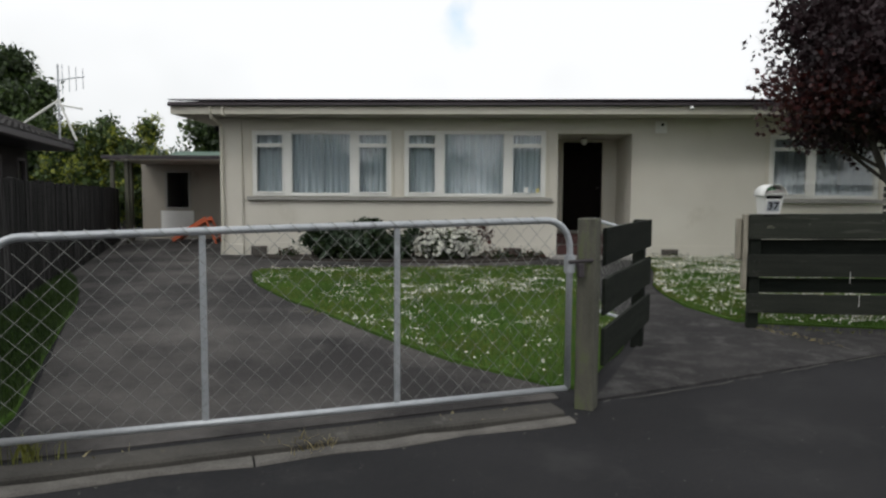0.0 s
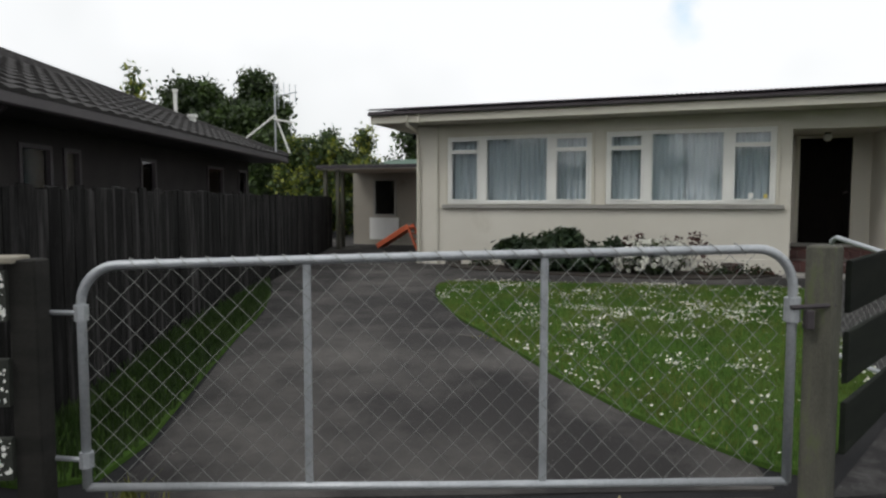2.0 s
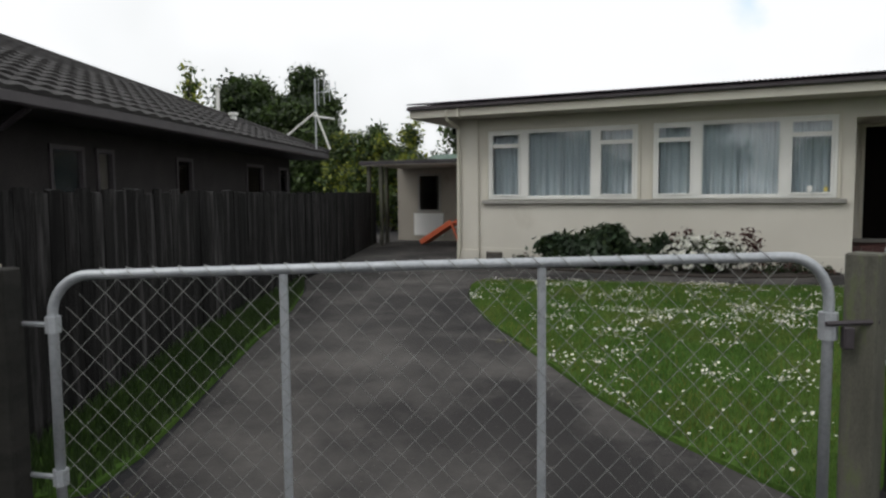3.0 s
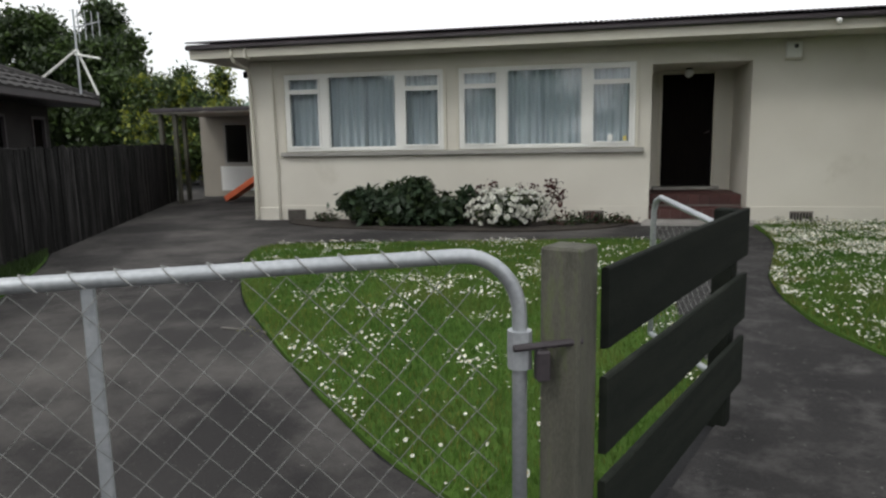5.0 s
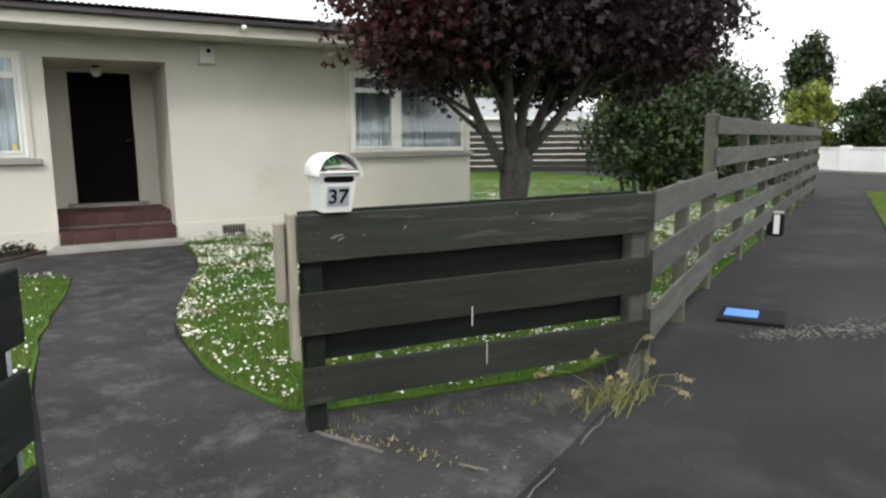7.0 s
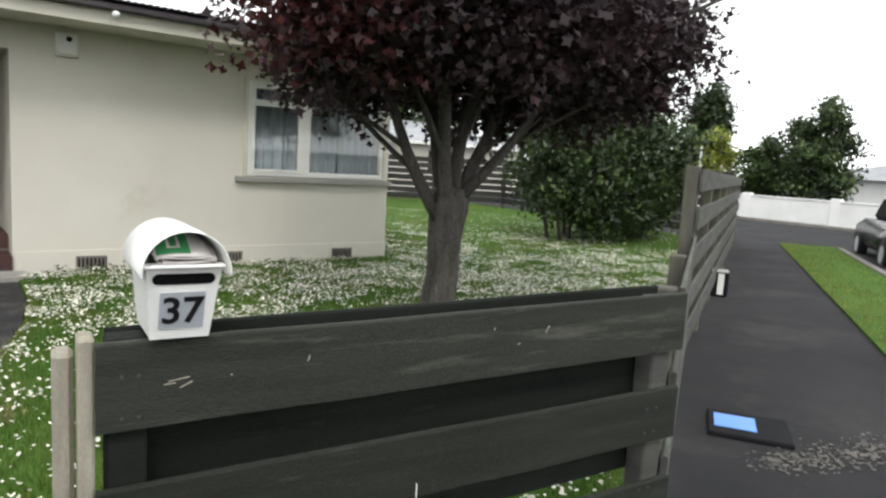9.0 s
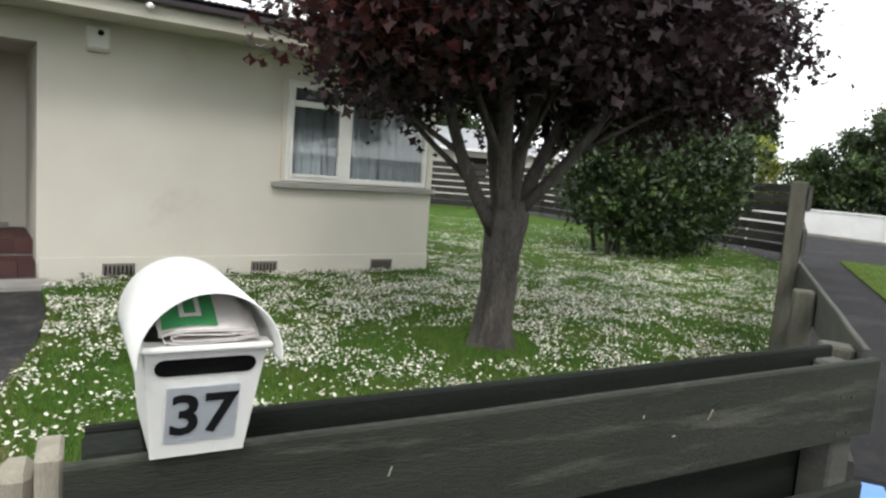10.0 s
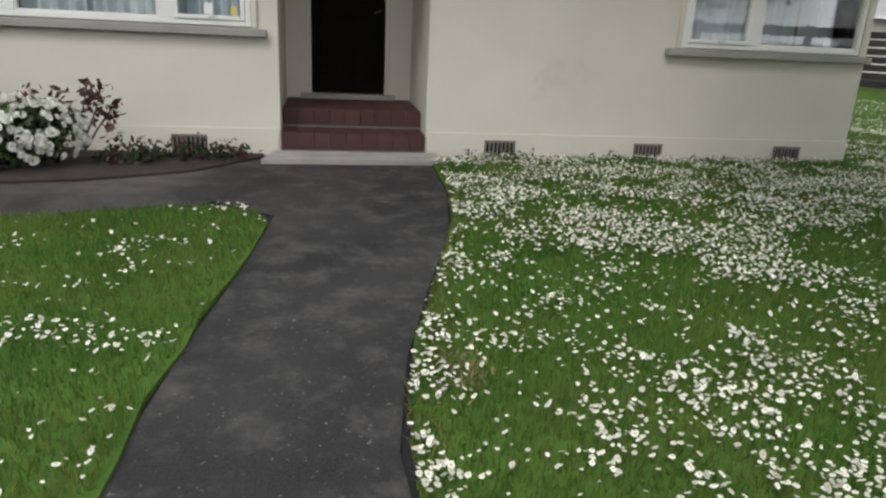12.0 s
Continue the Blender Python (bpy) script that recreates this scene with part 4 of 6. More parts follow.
# ---- gates ----
def chain_link(w, z0, z1, pitch, r, top_cut=0.0):
    """Bent wires hooked into one another: a diamond mesh w wide in the xz plane."""
    vs, fs = [], []

    def seg(a, b):
        a, b = np.array(a), np.array(b)
        d = (b - a) / np.linalg.norm(b - a)
        u = np.array((0, 1.0, 0))
        v = np.cross(d, u)
        base = len(vs)
        for e in (a, b):
            for k in range(3):
                t = 2 * math.pi * k / 3
                vs.append(e + r * (math.cos(t) * u + math.sin(t) * v))
        for k in range(3):
            fs.append((base + k, base + (k + 1) % 3, base + 3 + (k + 1) % 3, base + 3 + k))

    cols, rows = int(w / pitch), int((z1 - z0) / (pitch / 2))
    dz = (z1 - z0) / rows
    dx = w / cols
    for c in range(cols):
        for s in (0, 1):
            for rr in range(rows):
                left = (rr + s) % 2
                xa = c * dx + (dx / 2 if left else 0) + (dx / 2 if s else 0)
                xb = c * dx + (0 if left else dx / 2) + (dx / 2 if s else 0)
                wob = [0.004 * math.sin(rr * 1.9 + c * 1.3), 0.004 * math.sin((rr + 1) * 1.9 + c * 1.3)]
                za, zb = z0 + rr * dz, z0 + (rr + 1) * dz
                corner = min(xa, w - xa)
                if corner < top_cut and zb > z1 - (top_cut - corner) * 0.7:
                    continue
                if 0.0 <= xa <= w and 0.0 <= xb <= w:
                    seg((xa, wob[0], za), (xb, wob[1], zb))
    return np.array(vs), np.array(fs)


GA, GB = (-2.345, 3.30), (0.64, 4.476)
gw = math.hypot(GB[0] - GA[0], GB[1] - GA[1])
gate = thing("driveway_gate", (*GA, 0), "wide galvanised pipe gate with chain-link mesh, shut", "gate", rz=turn_of(GA, GB))
GZ0, GZ1, GR = -0.08, 0.93, 0.17
arc = [math.pi - k * math.pi / 16 for k in range(9)]
loop = [(0, 0, GZ0), (0, 0, GZ1 - GR)] + [(GR + GR * math.cos(a), 0, GZ1 - GR + GR * math.sin(a)) for a in arc[1:]]
loop += [(gw / 2, 0, GZ1 + 0.004)]
loop += [(gw - GR + GR * math.cos(a), 0, GZ1 - GR + GR * math.sin(a)) for a in [math.pi / 2 - k * math.pi / 16 for k in range(9)]] + [(gw, 0, GZ0)]
RISE = 0.075
loop = [(x, y, z + RISE * (x / gw) * (z - GZ0) / (GZ1 - GZ0)) for x, y, z in loop]
bm = tube(bmesh.new(), loop, 0.0215, 10)
part("top_tube", bm, GALV, gate, "bent galvanised frame tube", True)
bm = tube(bmesh.new(), [(0, 0, GZ0), (gw / 2, 0, GZ0 - 0.006), (gw, 0, GZ0)], 0.019, 10)
part("bottom_tube", bm, GALV, gate, smooth=True)
for f in (0.313, 0.646):
    bm = box(bmesh.new(), f * gw - 0.0175, f * gw + 0.0175, -0.008, 0.008, GZ0, GZ1 - 0.012 + RISE * f, 0.004)
    part("stay_bar", bm, GALV, gate)
v, f = chain_link(gw - 0.03, GZ0 + 0.02, GZ1 - 0.02, 0.113, 0.0016, GR)
v[:, 0] += 0.015
v[:, 1] -= 0.012
v[:, 2] += RISE * v[:, 0] / gw * (v[:, 2] - GZ0) / (GZ1 - GZ0)
array_mesh("chain_link", v, f, WIRE, gate, "sagging diamond wire mesh")
v = [(x, 0, GZ1 + 0.001 + RISE * x / gw) for x in np.arange(0.25, gw - 0.2, 0.113)]
bm = bmesh.new()
for (x, _, z) in v:
    tube(bm, [(x + 0.03 * math.cos(a), 0.0285 * math.sin(a), z - 0.0285 * math.cos(a)) for a in (0.3, 1.3, 2.3, 3.3, 4.3, 5.3)], 0.0022, 4, False)
tagged(part("lacing", bm, WIRE, gate), kind="stuff")
bm = tube(bmesh.new(), [(gw, 0, 0.78), (gw, 0, 0.67)], 0.036, 10)
latch = part("latch_collar", bm, GALV, gate)
bm = tube(bmesh.new(), [(gw - 0.03, -0.045, 0.74), (gw + 0.17, -0.045, 0.75)], 0.011, 8)
part("bolt", bm, GUTTER, latch, "dark sliding bolt")
bm = bmesh.new()
box(bm, gw + 0.035, gw + 0.075, -0.06, -0.02, 0.64, 0.73, 0.006)
part("padlock", bm, GUTTER, latch)
for z in (0.72, 0.05):
    bm = tube(bmesh.new(), [(-0.15, 0.02, z), (-0.03, 0.0, z), (0.02, 0, z)], 0.012, 6)
    tube(bm, [(0, 0, z - 0.035), (0, 0, z + 0.035)], 0.032, 8)
    part("hinge", bm, GALV, gate)

PA, PB = (1.54, 6.42), (1.24, 7.27)
pw = math.hypot(PB[0] - PA[0], PB[1] - PA[1])
small = thing("pedestrian_gate", (*PA, 0), "small pipe-framed path gate, standing open", "gate", rz=turn_of(PA, PB))
bm = tube(bmesh.new(), [(0, 0, 0.0), (0, 0, 0.75), (0.03, 0, 0.81), (0.1, 0, 0.84), (pw - 0.1, 0, 0.93), (pw - 0.03, 0, 0.90), (pw, 0, 0.83), (pw, 0, 0.0)], 0.019, 8)
part("frame_tube", bm, GALV, small, smooth=True)
bm = tube(bmesh.new(), [(0, 0, 0.0), (pw, 0, 0.0)], 0.019, 8)
part("bottom_tube", bm, GALV, small)
v, f = chain_link(pw - 0.03, 0.02, 0.78, 0.08, 0.0015)
v[:, 0] += 0.015
array_mesh("chain_link", v, f, WIRE, small)

# ---- letterbox ----
MB = (2.928, 6.882, 1.002)
box_root = thing("letterbox", MB, "white metal letterbox number 37 with a newspaper", "letterbox", rz=-6)
BOX_SIZE = Matrix.Scale(1.2, 4)
box_root.matrix_basis = box_root.matrix_basis @ BOX_SIZE
MR, SPRING, TIPPED = 0.088, 0.163, 0.05     # arch radius, height of its springing, how far the front leans out


def lengthwise(bm, prof, y0, y1, closed):
    a = [bm.verts.new((x, y0, z)) for x, z in prof]
    b = [bm.verts.new((x, y1, z)) for x, z in prof]
    n = len(prof)
    for k in range(n if closed else n - 1):
        bm.faces.new((a[k], a[(k + 1) % n], b[(k + 1) % n], b[k]))
    return a, b


bm = bmesh.new()
foot = [(-0.059, 0.006, 0.0), (0.059, 0.006, 0.0), (0.059, 0.19, 0.0), (-0.059, 0.19, 0.0)]
head = [(-0.074, 0.006 - TIPPED, SPRING), (0.074, 0.006 - TIPPED, SPRING), (0.074, 0.2, SPRING), (-0.074, 0.2, SPRING)]
f0, h0 = [bm.verts.new(c) for c in foot], [bm.verts.new(c) for c in head]
bm.faces.new(f0)
for k in (1, 2, 3):
    bm.faces.new((f0[k], f0[(k + 1) % 4], h0[(k + 1) % 4], h0[k]))
body = part("body", bm, BOX_WHITE, box_root, "white enamelled tapered body")
body.modifiers.new("thickness", "SOLIDIFY").thickness = 0.003
bm = bmesh.new()
arch = [(-MR * math.cos(t), SPRING - 0.012 + MR * math.sin(t)) for t in [k * math.pi / 24 for k in range(25)]]
arch = [(-MR, SPRING - 0.018)] + arch + [(MR, SPRING - 0.018)]
lengthwise(bm, arch, -TIPPED - 0.03, 0.205, False)
cover = part("hood", bm, BOX_WHITE, box_root, "white curved hood", True)
cover.modifiers.new("thickness", "SOLIDIFY").thickness = 0.0025
bm = bmesh.new()
rim = [bm.verts.new((x, 0.2, z)) for x, z in arch[1:-1]]
bm.faces.new(rim)
part("back_plate", bm, BOX_WHITE, box_root)
front_plate = new("front_plate")
front_plate.parent = box_root
LEAN = math.degrees(math.atan2(TIPPED, SPRING))
front_plate.matrix_basis = pose(0, 0, 0, LEAN, 0, 0)
FH = math.hypot(TIPPED, SPRING)
bm = bmesh.new()
vs = [bm.verts.new((x, y, z)) for y in (0.0, 0.006) for x, z in ((-0.06, 0.0), (0.06, 0.0), (0.075, FH), (-0.075, FH))]
for q in ((0, 1, 2, 3), (7, 6, 5, 4), (0, 4, 5, 1), (1, 5, 6, 2), (2, 6, 7, 3), (3, 7, 4, 0)):
    bm.faces.new([vs[k] for k in q])
part("panel", bm, BOX_WHITE, front_plate)
bm = box(bmesh.new(), -0.08, 0.08, -TIPPED - 0.012, -TIPPED + 0.02, SPRING - 0.004, SPRING + 0.005, 0.003)
part("lip", bm, BOX_WHITE, box_root)
bm = bmesh.new()
ring = [(0.050 * sx + 0.0125 * math.cos(t), 0.143 + 0.0125 * math.sin(t)) for sx, t0 in ((1, -math.pi / 2), (-1, math.pi / 2)) for t in [t0 + k * math.pi / 6 for k in range(7)]]
bm.faces.new([bm.verts.new((x, -0.0025, z)) for x, z in ring])
bmesh.ops.solidify(bm, geom=bm.faces[:], thickness=0.002)
part("slot", bm, BLACK, front_plate, "black letter slot")
bm = box(bmesh.new(), -0.045, 0.045, -0.003, -0.0004, 0.026, 0.112)
part("number_plate", bm, PLATE, front_plate, "pale grey number plate")


def lettering(text, size, m, mat, parent, name):
    """Built-in font as a mesh of its own."""
    cu = bpy.data.curves.new(name, "FONT")
    cu.body, cu.size, cu.extrude, cu.align_x, cu.offset = text, size, 0.0008, "CENTER", 0.0016
    tmp = new(name, cu)
    bpy.context.view_layer.update()
    me = bpy.data.meshes.new_from_object(tmp.evaluated_get(bpy.context.evaluated_depsgraph_get()))
    bpy.data.objects.remove(tmp)
    me.materials.clear()
    me.materials.append(mat)
    ob = new(name, me)
    ob.parent = parent
    ob.matrix_basis = m
    return tagged(ob, "black house number " + text)


lettering("37", 0.086, pose(0.0, -0.0042, 0.041, 90, 0, 0), BLACK, front_plate, "number")
paper = thing("newspaper", (MB[0], MB[1] - 0.004, MB[2] + 1.2 * SPRING + 0.007), "folded newspaper with green print in the letterbox", "newspaper", rz=-6)
paper.matrix_basis = paper.matrix_basis @ BOX_SIZE
bm = bmesh.new()
roll = [(0.8 * x, 0.45 * z) for x, z in ((-0.072, 0.026), (-0.066, 0.006), (-0.03, 0.0), (0.045, 0.006), (0.078, 0.014), (0.074, 0.02), (0.03, 0.013), (-0.03, 0.010), (-0.054, 0.014), (-0.057, 0.022), (-0.045, 0.028), (-0.01, 0.025), (0.03, 0.022), (0.066, 0.026), (0.07, 0.031),
        (0.04, 0.036), (-0.02, 0.04), (-0.05, 0.038), (-0.066, 0.034))]
a, b = lengthwise(bm, roll, -TIPPED - 0.006, 0.15, True)
folded = part("folded_paper", bm, PAPER, paper, smooth=False)
folded.modifiers.new("thickness", "SOLIDIFY").thickness = 0.0015


def sheet(bm, x0, x1, y0, y1, lift):
    """The upper sheet, which bellies up towards the back of the box."""
    grid = []
    for j in range(7):
        y = y0 + (y1 - y0) * j / 6
        row = []
        for i in range(7):
            x = x0 + (x1 - x0) * i / 6
            rise = 0.013 + 0.045 * math.sin(min(max((y + 0.06) / 0.14, 0), 1) * math.pi / 2) - 2.6 * (x + 0.012) ** 2
            rise = min(rise, math.sqrt(max(0.0825 ** 2 - x * x, 0)) - 0.027)      # stays under the hood
            row.append(bm.verts.new((x, y, rise + lift)))
        grid.append(row)
    for j in range(6):
        for i in range(6):
            bm.faces.new((grid[j][i], grid[j][i + 1], grid[j + 1][i + 1], grid[j + 1][i]))


bm = bmesh.new()
sheet(bm, -0.06, 0.063, -TIPPED - 0.004, 0.15, 0.001)
top_sheet = part("top_sheet", bm, PAPER, paper, smooth=True)
top_sheet.modifiers.new("thickness", "SOLIDIFY").thickness = 0.0015
bm = bmesh.new()
sheet(bm, -0.056, 0.01, -0.05, 0.06, 0.0055)
part("green_panel", bm, GREENPRINT, paper, "green printed panel")
bm = bmesh.new()
sheet(bm, -0.034, -0.028, -0.036, 0.005, 0.007)
sheet(bm, -0.014, -0.008, -0.036, 0.005, 0.007)
sheet(bm, -0.034, -0.008, -0.036, -0.030, 0.007)
part("print_mark", bm, PAPER, paper)

# ---- service lid and small things on the footpath ----
lid = thing("service_lid", (6.74, 7.31, level(6.74, 7.31)), "black utility cover with a blue label on the footpath", "cover", rz=-58)
bm = box(bmesh.new(), -0.24, 0.27, -0.24, 0.24, -0.02, 0.03, 0.01)
part("frame", bm, BLACK, lid)
bm = box(bmesh.new(), -0.2, 0.06, -0.12, 0.14, 0.029, 0.034)
part("label", bm, BLUEPRINT, lid, "bright blue label")
bag = thing("black_box", (11.3, 10.25, level(11.3, 10.25)), "black box with a white stripe against the fence", "box", rz=31)
bm = box(bmesh.new(), -0.15, 0.15, -0.14, 0.1, 0, 0.34, 0.025)
part("case", bm, BLACK, bag)
bm = box(bmesh.new(), -0.156, -0.15, -0.08, 0.0, 0.03, 0.32)
part("stripe", bm, PAINT_WHITE, bag, "white stripe")
bm = box(bmesh.new(), -0.15, 0.15, -0.13, 0.09, 0.338, 0.35)
part("lid", bm, SILL_GREY, bag)


# ---- plants ----
def inside(px, py, line):
    line = np.array(line)
    hit = np.zeros(len(px), bool)
    for (x0, y0), (x1, y1) in zip(line, np.roll(line, -1, 0)):
        if y0 == y1:
            continue
        cross = ((y0 > py) != (y1 > py)) & (px < (x1 - x0) * (py - y0) / (y1 - y0) + x0)
        hit ^= cross
    return hit


def scatter(line, density, keep=None):
    """Random points in an outline, so many to the square metre."""
    a = np.array(line)
    lo, hi = a.min(0), a.max(0)
    n = int(density * np.prod(hi - lo))
    p = lo + rng.random((n, 2)) * (hi - lo)
    p = p[inside(p[:, 0], p[:, 1], line)]
    return p[keep(p)] if keep else p


def wave(p, s, k=0.0):
    """A cheap smooth pattern from -1 to 1 over the plan."""
    x, y = p[:, 0] * s + k, p[:, 1] * s - k
    return (np.sin(x * 1.7 + 1.3 * np.sin(y * 1.1)) + np.sin(y * 2.1 + 1.7 * np.sin(x * 0.9 + 2)) + np.sin((x + y) * 1.3 + np.sin(x * 2.7))) / 3


def heights(p):
    return np.array([level(x, y) for x, y in p])


def blades(name, p, h, w, mat, label, category="grass", lift=0.03, lean=0.5):
    """Blades of grass: one bent pair of triangles each."""
    n = len(p)
    z = heights(p) + lift - 0.006
    a, b = rng.random(n) * 6.283, rng.random(n) * 6.283
    hh = h * (0.5 + rng.random(n))
    l = lean * hh * rng.random(n)
    ww = w * (0.6 + 0.8 * rng.random(n))
    base = np.c_[p, z]
    side = np.c_[np.cos(a) * ww, np.sin(a) * ww, np.zeros(n)]
    tip = base + np.c_[np.cos(b) * l, np.sin(b) * l, hh]
    mid = base + np.c_[np.cos(b) * l * 0.35, np.sin(b) * l * 0.35, hh * 0.6]
    v = np.stack([base - side, base + side, mid + side * 0.7, tip, mid - side * 0.7], 1).reshape(-1, 3)
    f = np.arange(n * 5).reshape(-1, 5)
    ob = array_mesh(name, v, f, mat)
    return tagged(ob, label, category, kind="stuff")


pa = scatter(LAWN_A, 4000)
pb = scatter(LAWN_B, 5200, lambda p: rng.random(len(p)) < np.clip(1.25 - (np.hypot(p[:, 0] - 3, p[:, 1] - 8) / 11), 0.10, 1))
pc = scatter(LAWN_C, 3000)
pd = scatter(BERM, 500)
for p, lab in ((pa, "short green grass of the lawn by the driveway"), (pb, "short green grass of the daisy lawn"), (pc, "rank grass along the paling fence, its green darkened for shade"), (pd, "short grass of the street verge")):
    blades("grass", p, 0.04 if p is not pc else 0.09, 0.0024 if p is not pc else 0.0035, GRASS if p is not pc else SHADE_TONED_GRASS, lab)
ye = scatter(BERM, 420, lambda p: rng.random(len(p)) < np.clip(0.35 + ((p[:, 0] - 7.2) * -0.515 + (p[:, 1] - 5.95) * 0.857 + 0.6), 0.2, 1))
blades("grass", ye, 0.05, 0.004, YELLOWGRASS, "yellowing grass along the footpath edge")
edge_a = scatter(LAWN_A, 900, lambda p: rng.random(len(p)) < np.clip(0.35 + 0.7 * wave(p, 1.1, 2), 0.08, 1))
blades("grass", edge_a, 0.045, 0.0028, YELLOWGRASS, "yellowing blades in the driveway lawn")
edge = scatter(LAWN_B, 500, lambda p: (wave(p, 1.3, 4) > 0.62))
blades("grass", edge, 0.05, 0.003, YELLOWGRASS, "yellowing patches in the daisy lawn")


def beside_path(p):
    """How far a point lies from the edge of the garden path."""
    return p[:, 0] - np.interp(p[:, 1], (7.24, 8.0, 8.95, 9.6, 10.4, 11.4, 12.6), (2.76, 2.46, 2.44, 2.54, 2.75, 3.04, 3.22))


rim_grass = scatter(LAWN_B, 1500, lambda p: (beside_path(p) < 0.03 + 0.14 * rng.random(len(p)) ** 2) & (p[:, 1] < 12.5) & (p[:, 0] < 4))
blades("grass", rim_grass, 0.055, 0.003, YELLOWGRASS, "yellow-green grass hanging over the path edge", lean=1.2)
spot = np.c_[2.72 + rng.normal(0, 0.07, 260), 9.44 + rng.normal(0, 0.1, 260)]
blades("dry_grass", spot, 0.03, 0.004, DRYGRASS, "dry brown spot in the daisy lawn", lean=2.0)


def daisies(name, p, size, label):
    """Daisy heads: a ring of petals round a yellow button, on short stalks."""
    n = len(p)
    z = heights(p) + 0.03 + 0.03 + 0.03 * rng.random(n)
    s = size * (0.6 + 0.8 * rng.random(n))
    tx, ty = rng.normal(0, 0.35, n), rng.normal(0, 0.35, n)
    k = 7
    v = np.zeros((n, k, 3))
    for i in range(k):
        t = 2 * math.pi * i / k
        x, y = np.cos(t) * s * (1 if i % 2 else 0.85), np.sin(t) * s * (1 if i % 2 else 0.85)
        v[:, i] = np.c_[p[:, 0] + x, p[:, 1] + y, z + x * tx + y * ty]
    ob = array_mesh(name, v.reshape(-1, 3), np.arange(n * k).reshape(-1, k), PETAL)
    tagged(ob, label, "flowers", kind="stuff")
    v2 = np.zeros((n, 4, 3))
    for i in range(4):
        t = math.pi / 2 * i
        x, y = np.cos(t) * s * 0.33, np.sin(t) * s * 0.33
        v2[:, i] = np.c_[p[:, 0] + x, p[:, 1] + y, z + 0.0025 + x * tx + y * ty]
    ob = array_mesh("daisy_centres", v2.reshape(-1, 3), np.arange(n * 4).reshape(-1, 4), POLLEN)
    tagged(ob, "tiny yellow centres of the daisies", "flowers", kind="stuff")


def clusters(p, k):
    """Uneven drifts and small tight clusters, from about -1 to 1."""
    return np.array([0.75 * noise.noise(Vector((x * 0.75, y * 0.75, k))) + 1.0 * noise.noise(Vector((x * 2.3, y * 2.3, k + 7))) + 0.55 * noise.noise(Vector((x * 7.0, y * 7.0, k + 3))) for x, y in p])


da = scatter(LAWN_A, 700)
da = da[rng.random(len(da)) < np.clip((clusters(da, 1.0) - 0.02) * 1.5, 0.03, 1)]
daisies("daisies", da, 0.0105, "white daisies scattered in the lawn")
db = scatter(LAWN_B, 1750, lambda p: (rng.random(len(p)) < np.clip(1.6 - np.hypot(p[:, 0] - 5, p[:, 1] - 10.5) / 7.5, 0.1, 1)) & (np.hypot(p[:, 0] - 6, p[:, 1] - 11) < 15) & (np.hypot(p[:, 0] - 6.3, p[:, 1] - 10.4) > 0.55))
drift = np.clip((db[:, 1] - 10.0) * 0.14, 0, 0.36) * np.clip((13.6 - db[:, 1]) * 1.5, 0.2, 1)
db = db[rng.random(len(db)) < np.clip((clusters(db, 3.0) + 0.16 + drift) * 1.25, 0.07, 0.85)]
daisies("daisies", db, 0.0105, "thick white daisies over the lawn")


def leaves(name, centres, size, mat, parent, per, spread, label="", squash=0.8, lobed=False):
    """Leaves in small clumps round the given points."""
    n = len(centres) * per
    c = np.repeat(np.asarray(centres, float), per, 0) + rng.normal(0, 1, (n, 3)) * spread * np.array([1, 1, squash])
    u = rng.normal(0, 1, (n, 3))
    u /= np.linalg.norm(u, axis=1)[:, None]
    w = rng.normal(0, 1, (n, 3)) + np.array([0, 0, 1.2])
    v = np.cross(u, w)
    v /= np.linalg.norm(v, axis=1)[:, None] + 1e-9
    nrm = np.cross(u, v)
    s = (size * (0.55 + 0.9 * rng.random(n)))[:, None]
    if lobed:
        ring = [(-1.0, 0.0, 0.0), (-0.35, 0.3, 0.06), (-0.25, 0.95, -0.1), (0.25, 0.45, 0.06), (1.0, 0.0, -0.12), (0.25, -0.45, 0.06), (-0.25, -0.95, -0.1), (-0.35, -0.3, 0.06)]
    else:
        ring = [(-1.0, 0.0, -0.1), (-0.1, 0.48, 0.08), (1.0, 0.0, -0.12), (-0.1, -0.48, 0.08)]
    pts = np.stack([c + s * (a * u + b * v + d * nrm) for a, b, d in ring], 1)
    k = len(ring)
    return array_mesh(name, pts.reshape(-1, 3), np.arange(n * k).reshape(-1, k), mat, parent, label)


def in_blobs(blobs, n, shell=0.55, seed=0):
    """Points in the outer part of several ellipsoids."""
    out = []
    vol = np.array([b[3] * b[4] * b[5] for b in blobs]) ** (2 / 3)
    for (x, y, z, rx, ry, rz), m in zip(blobs, (n * vol / vol.sum()).astype(int)):
        d = rng.normal(0, 1, (m, 3))
        d /= np.linalg.norm(d, axis=1)[:, None]
        r = (shell + (1 - shell) * rng.random(m)) * (0.82 + 0.18 * np.sin(d[:, 0] * 7 + seed) * np.sin(d[:, 2] * 6 + d[:, 1] * 5))
        out.append(np.array([x, y, z]) + d * r[:, None] * np.array([rx, ry, rz]))
    return np.concatenate(out)


def limb(bm, p, q, r0, r1, bend=0.1, seg=7):
    """A tapered, slightly crooked branch; returns its points."""
    p, q = Vector(p), Vector(q)
    pts = []
    side = Vector((random.uniform(-1, 1), random.uniform(-1, 1), random.uniform(-0.3, 0.3))) * bend * (q - p).length
    for i in range(6):
        t = i / 5
        pts.append(p.lerp(q, t) + side * math.sin(math.pi * t))
    tube(bm, pts, [r0 + (r1 - r0) * i / 5 for i in range(6)], seg)
    return pts


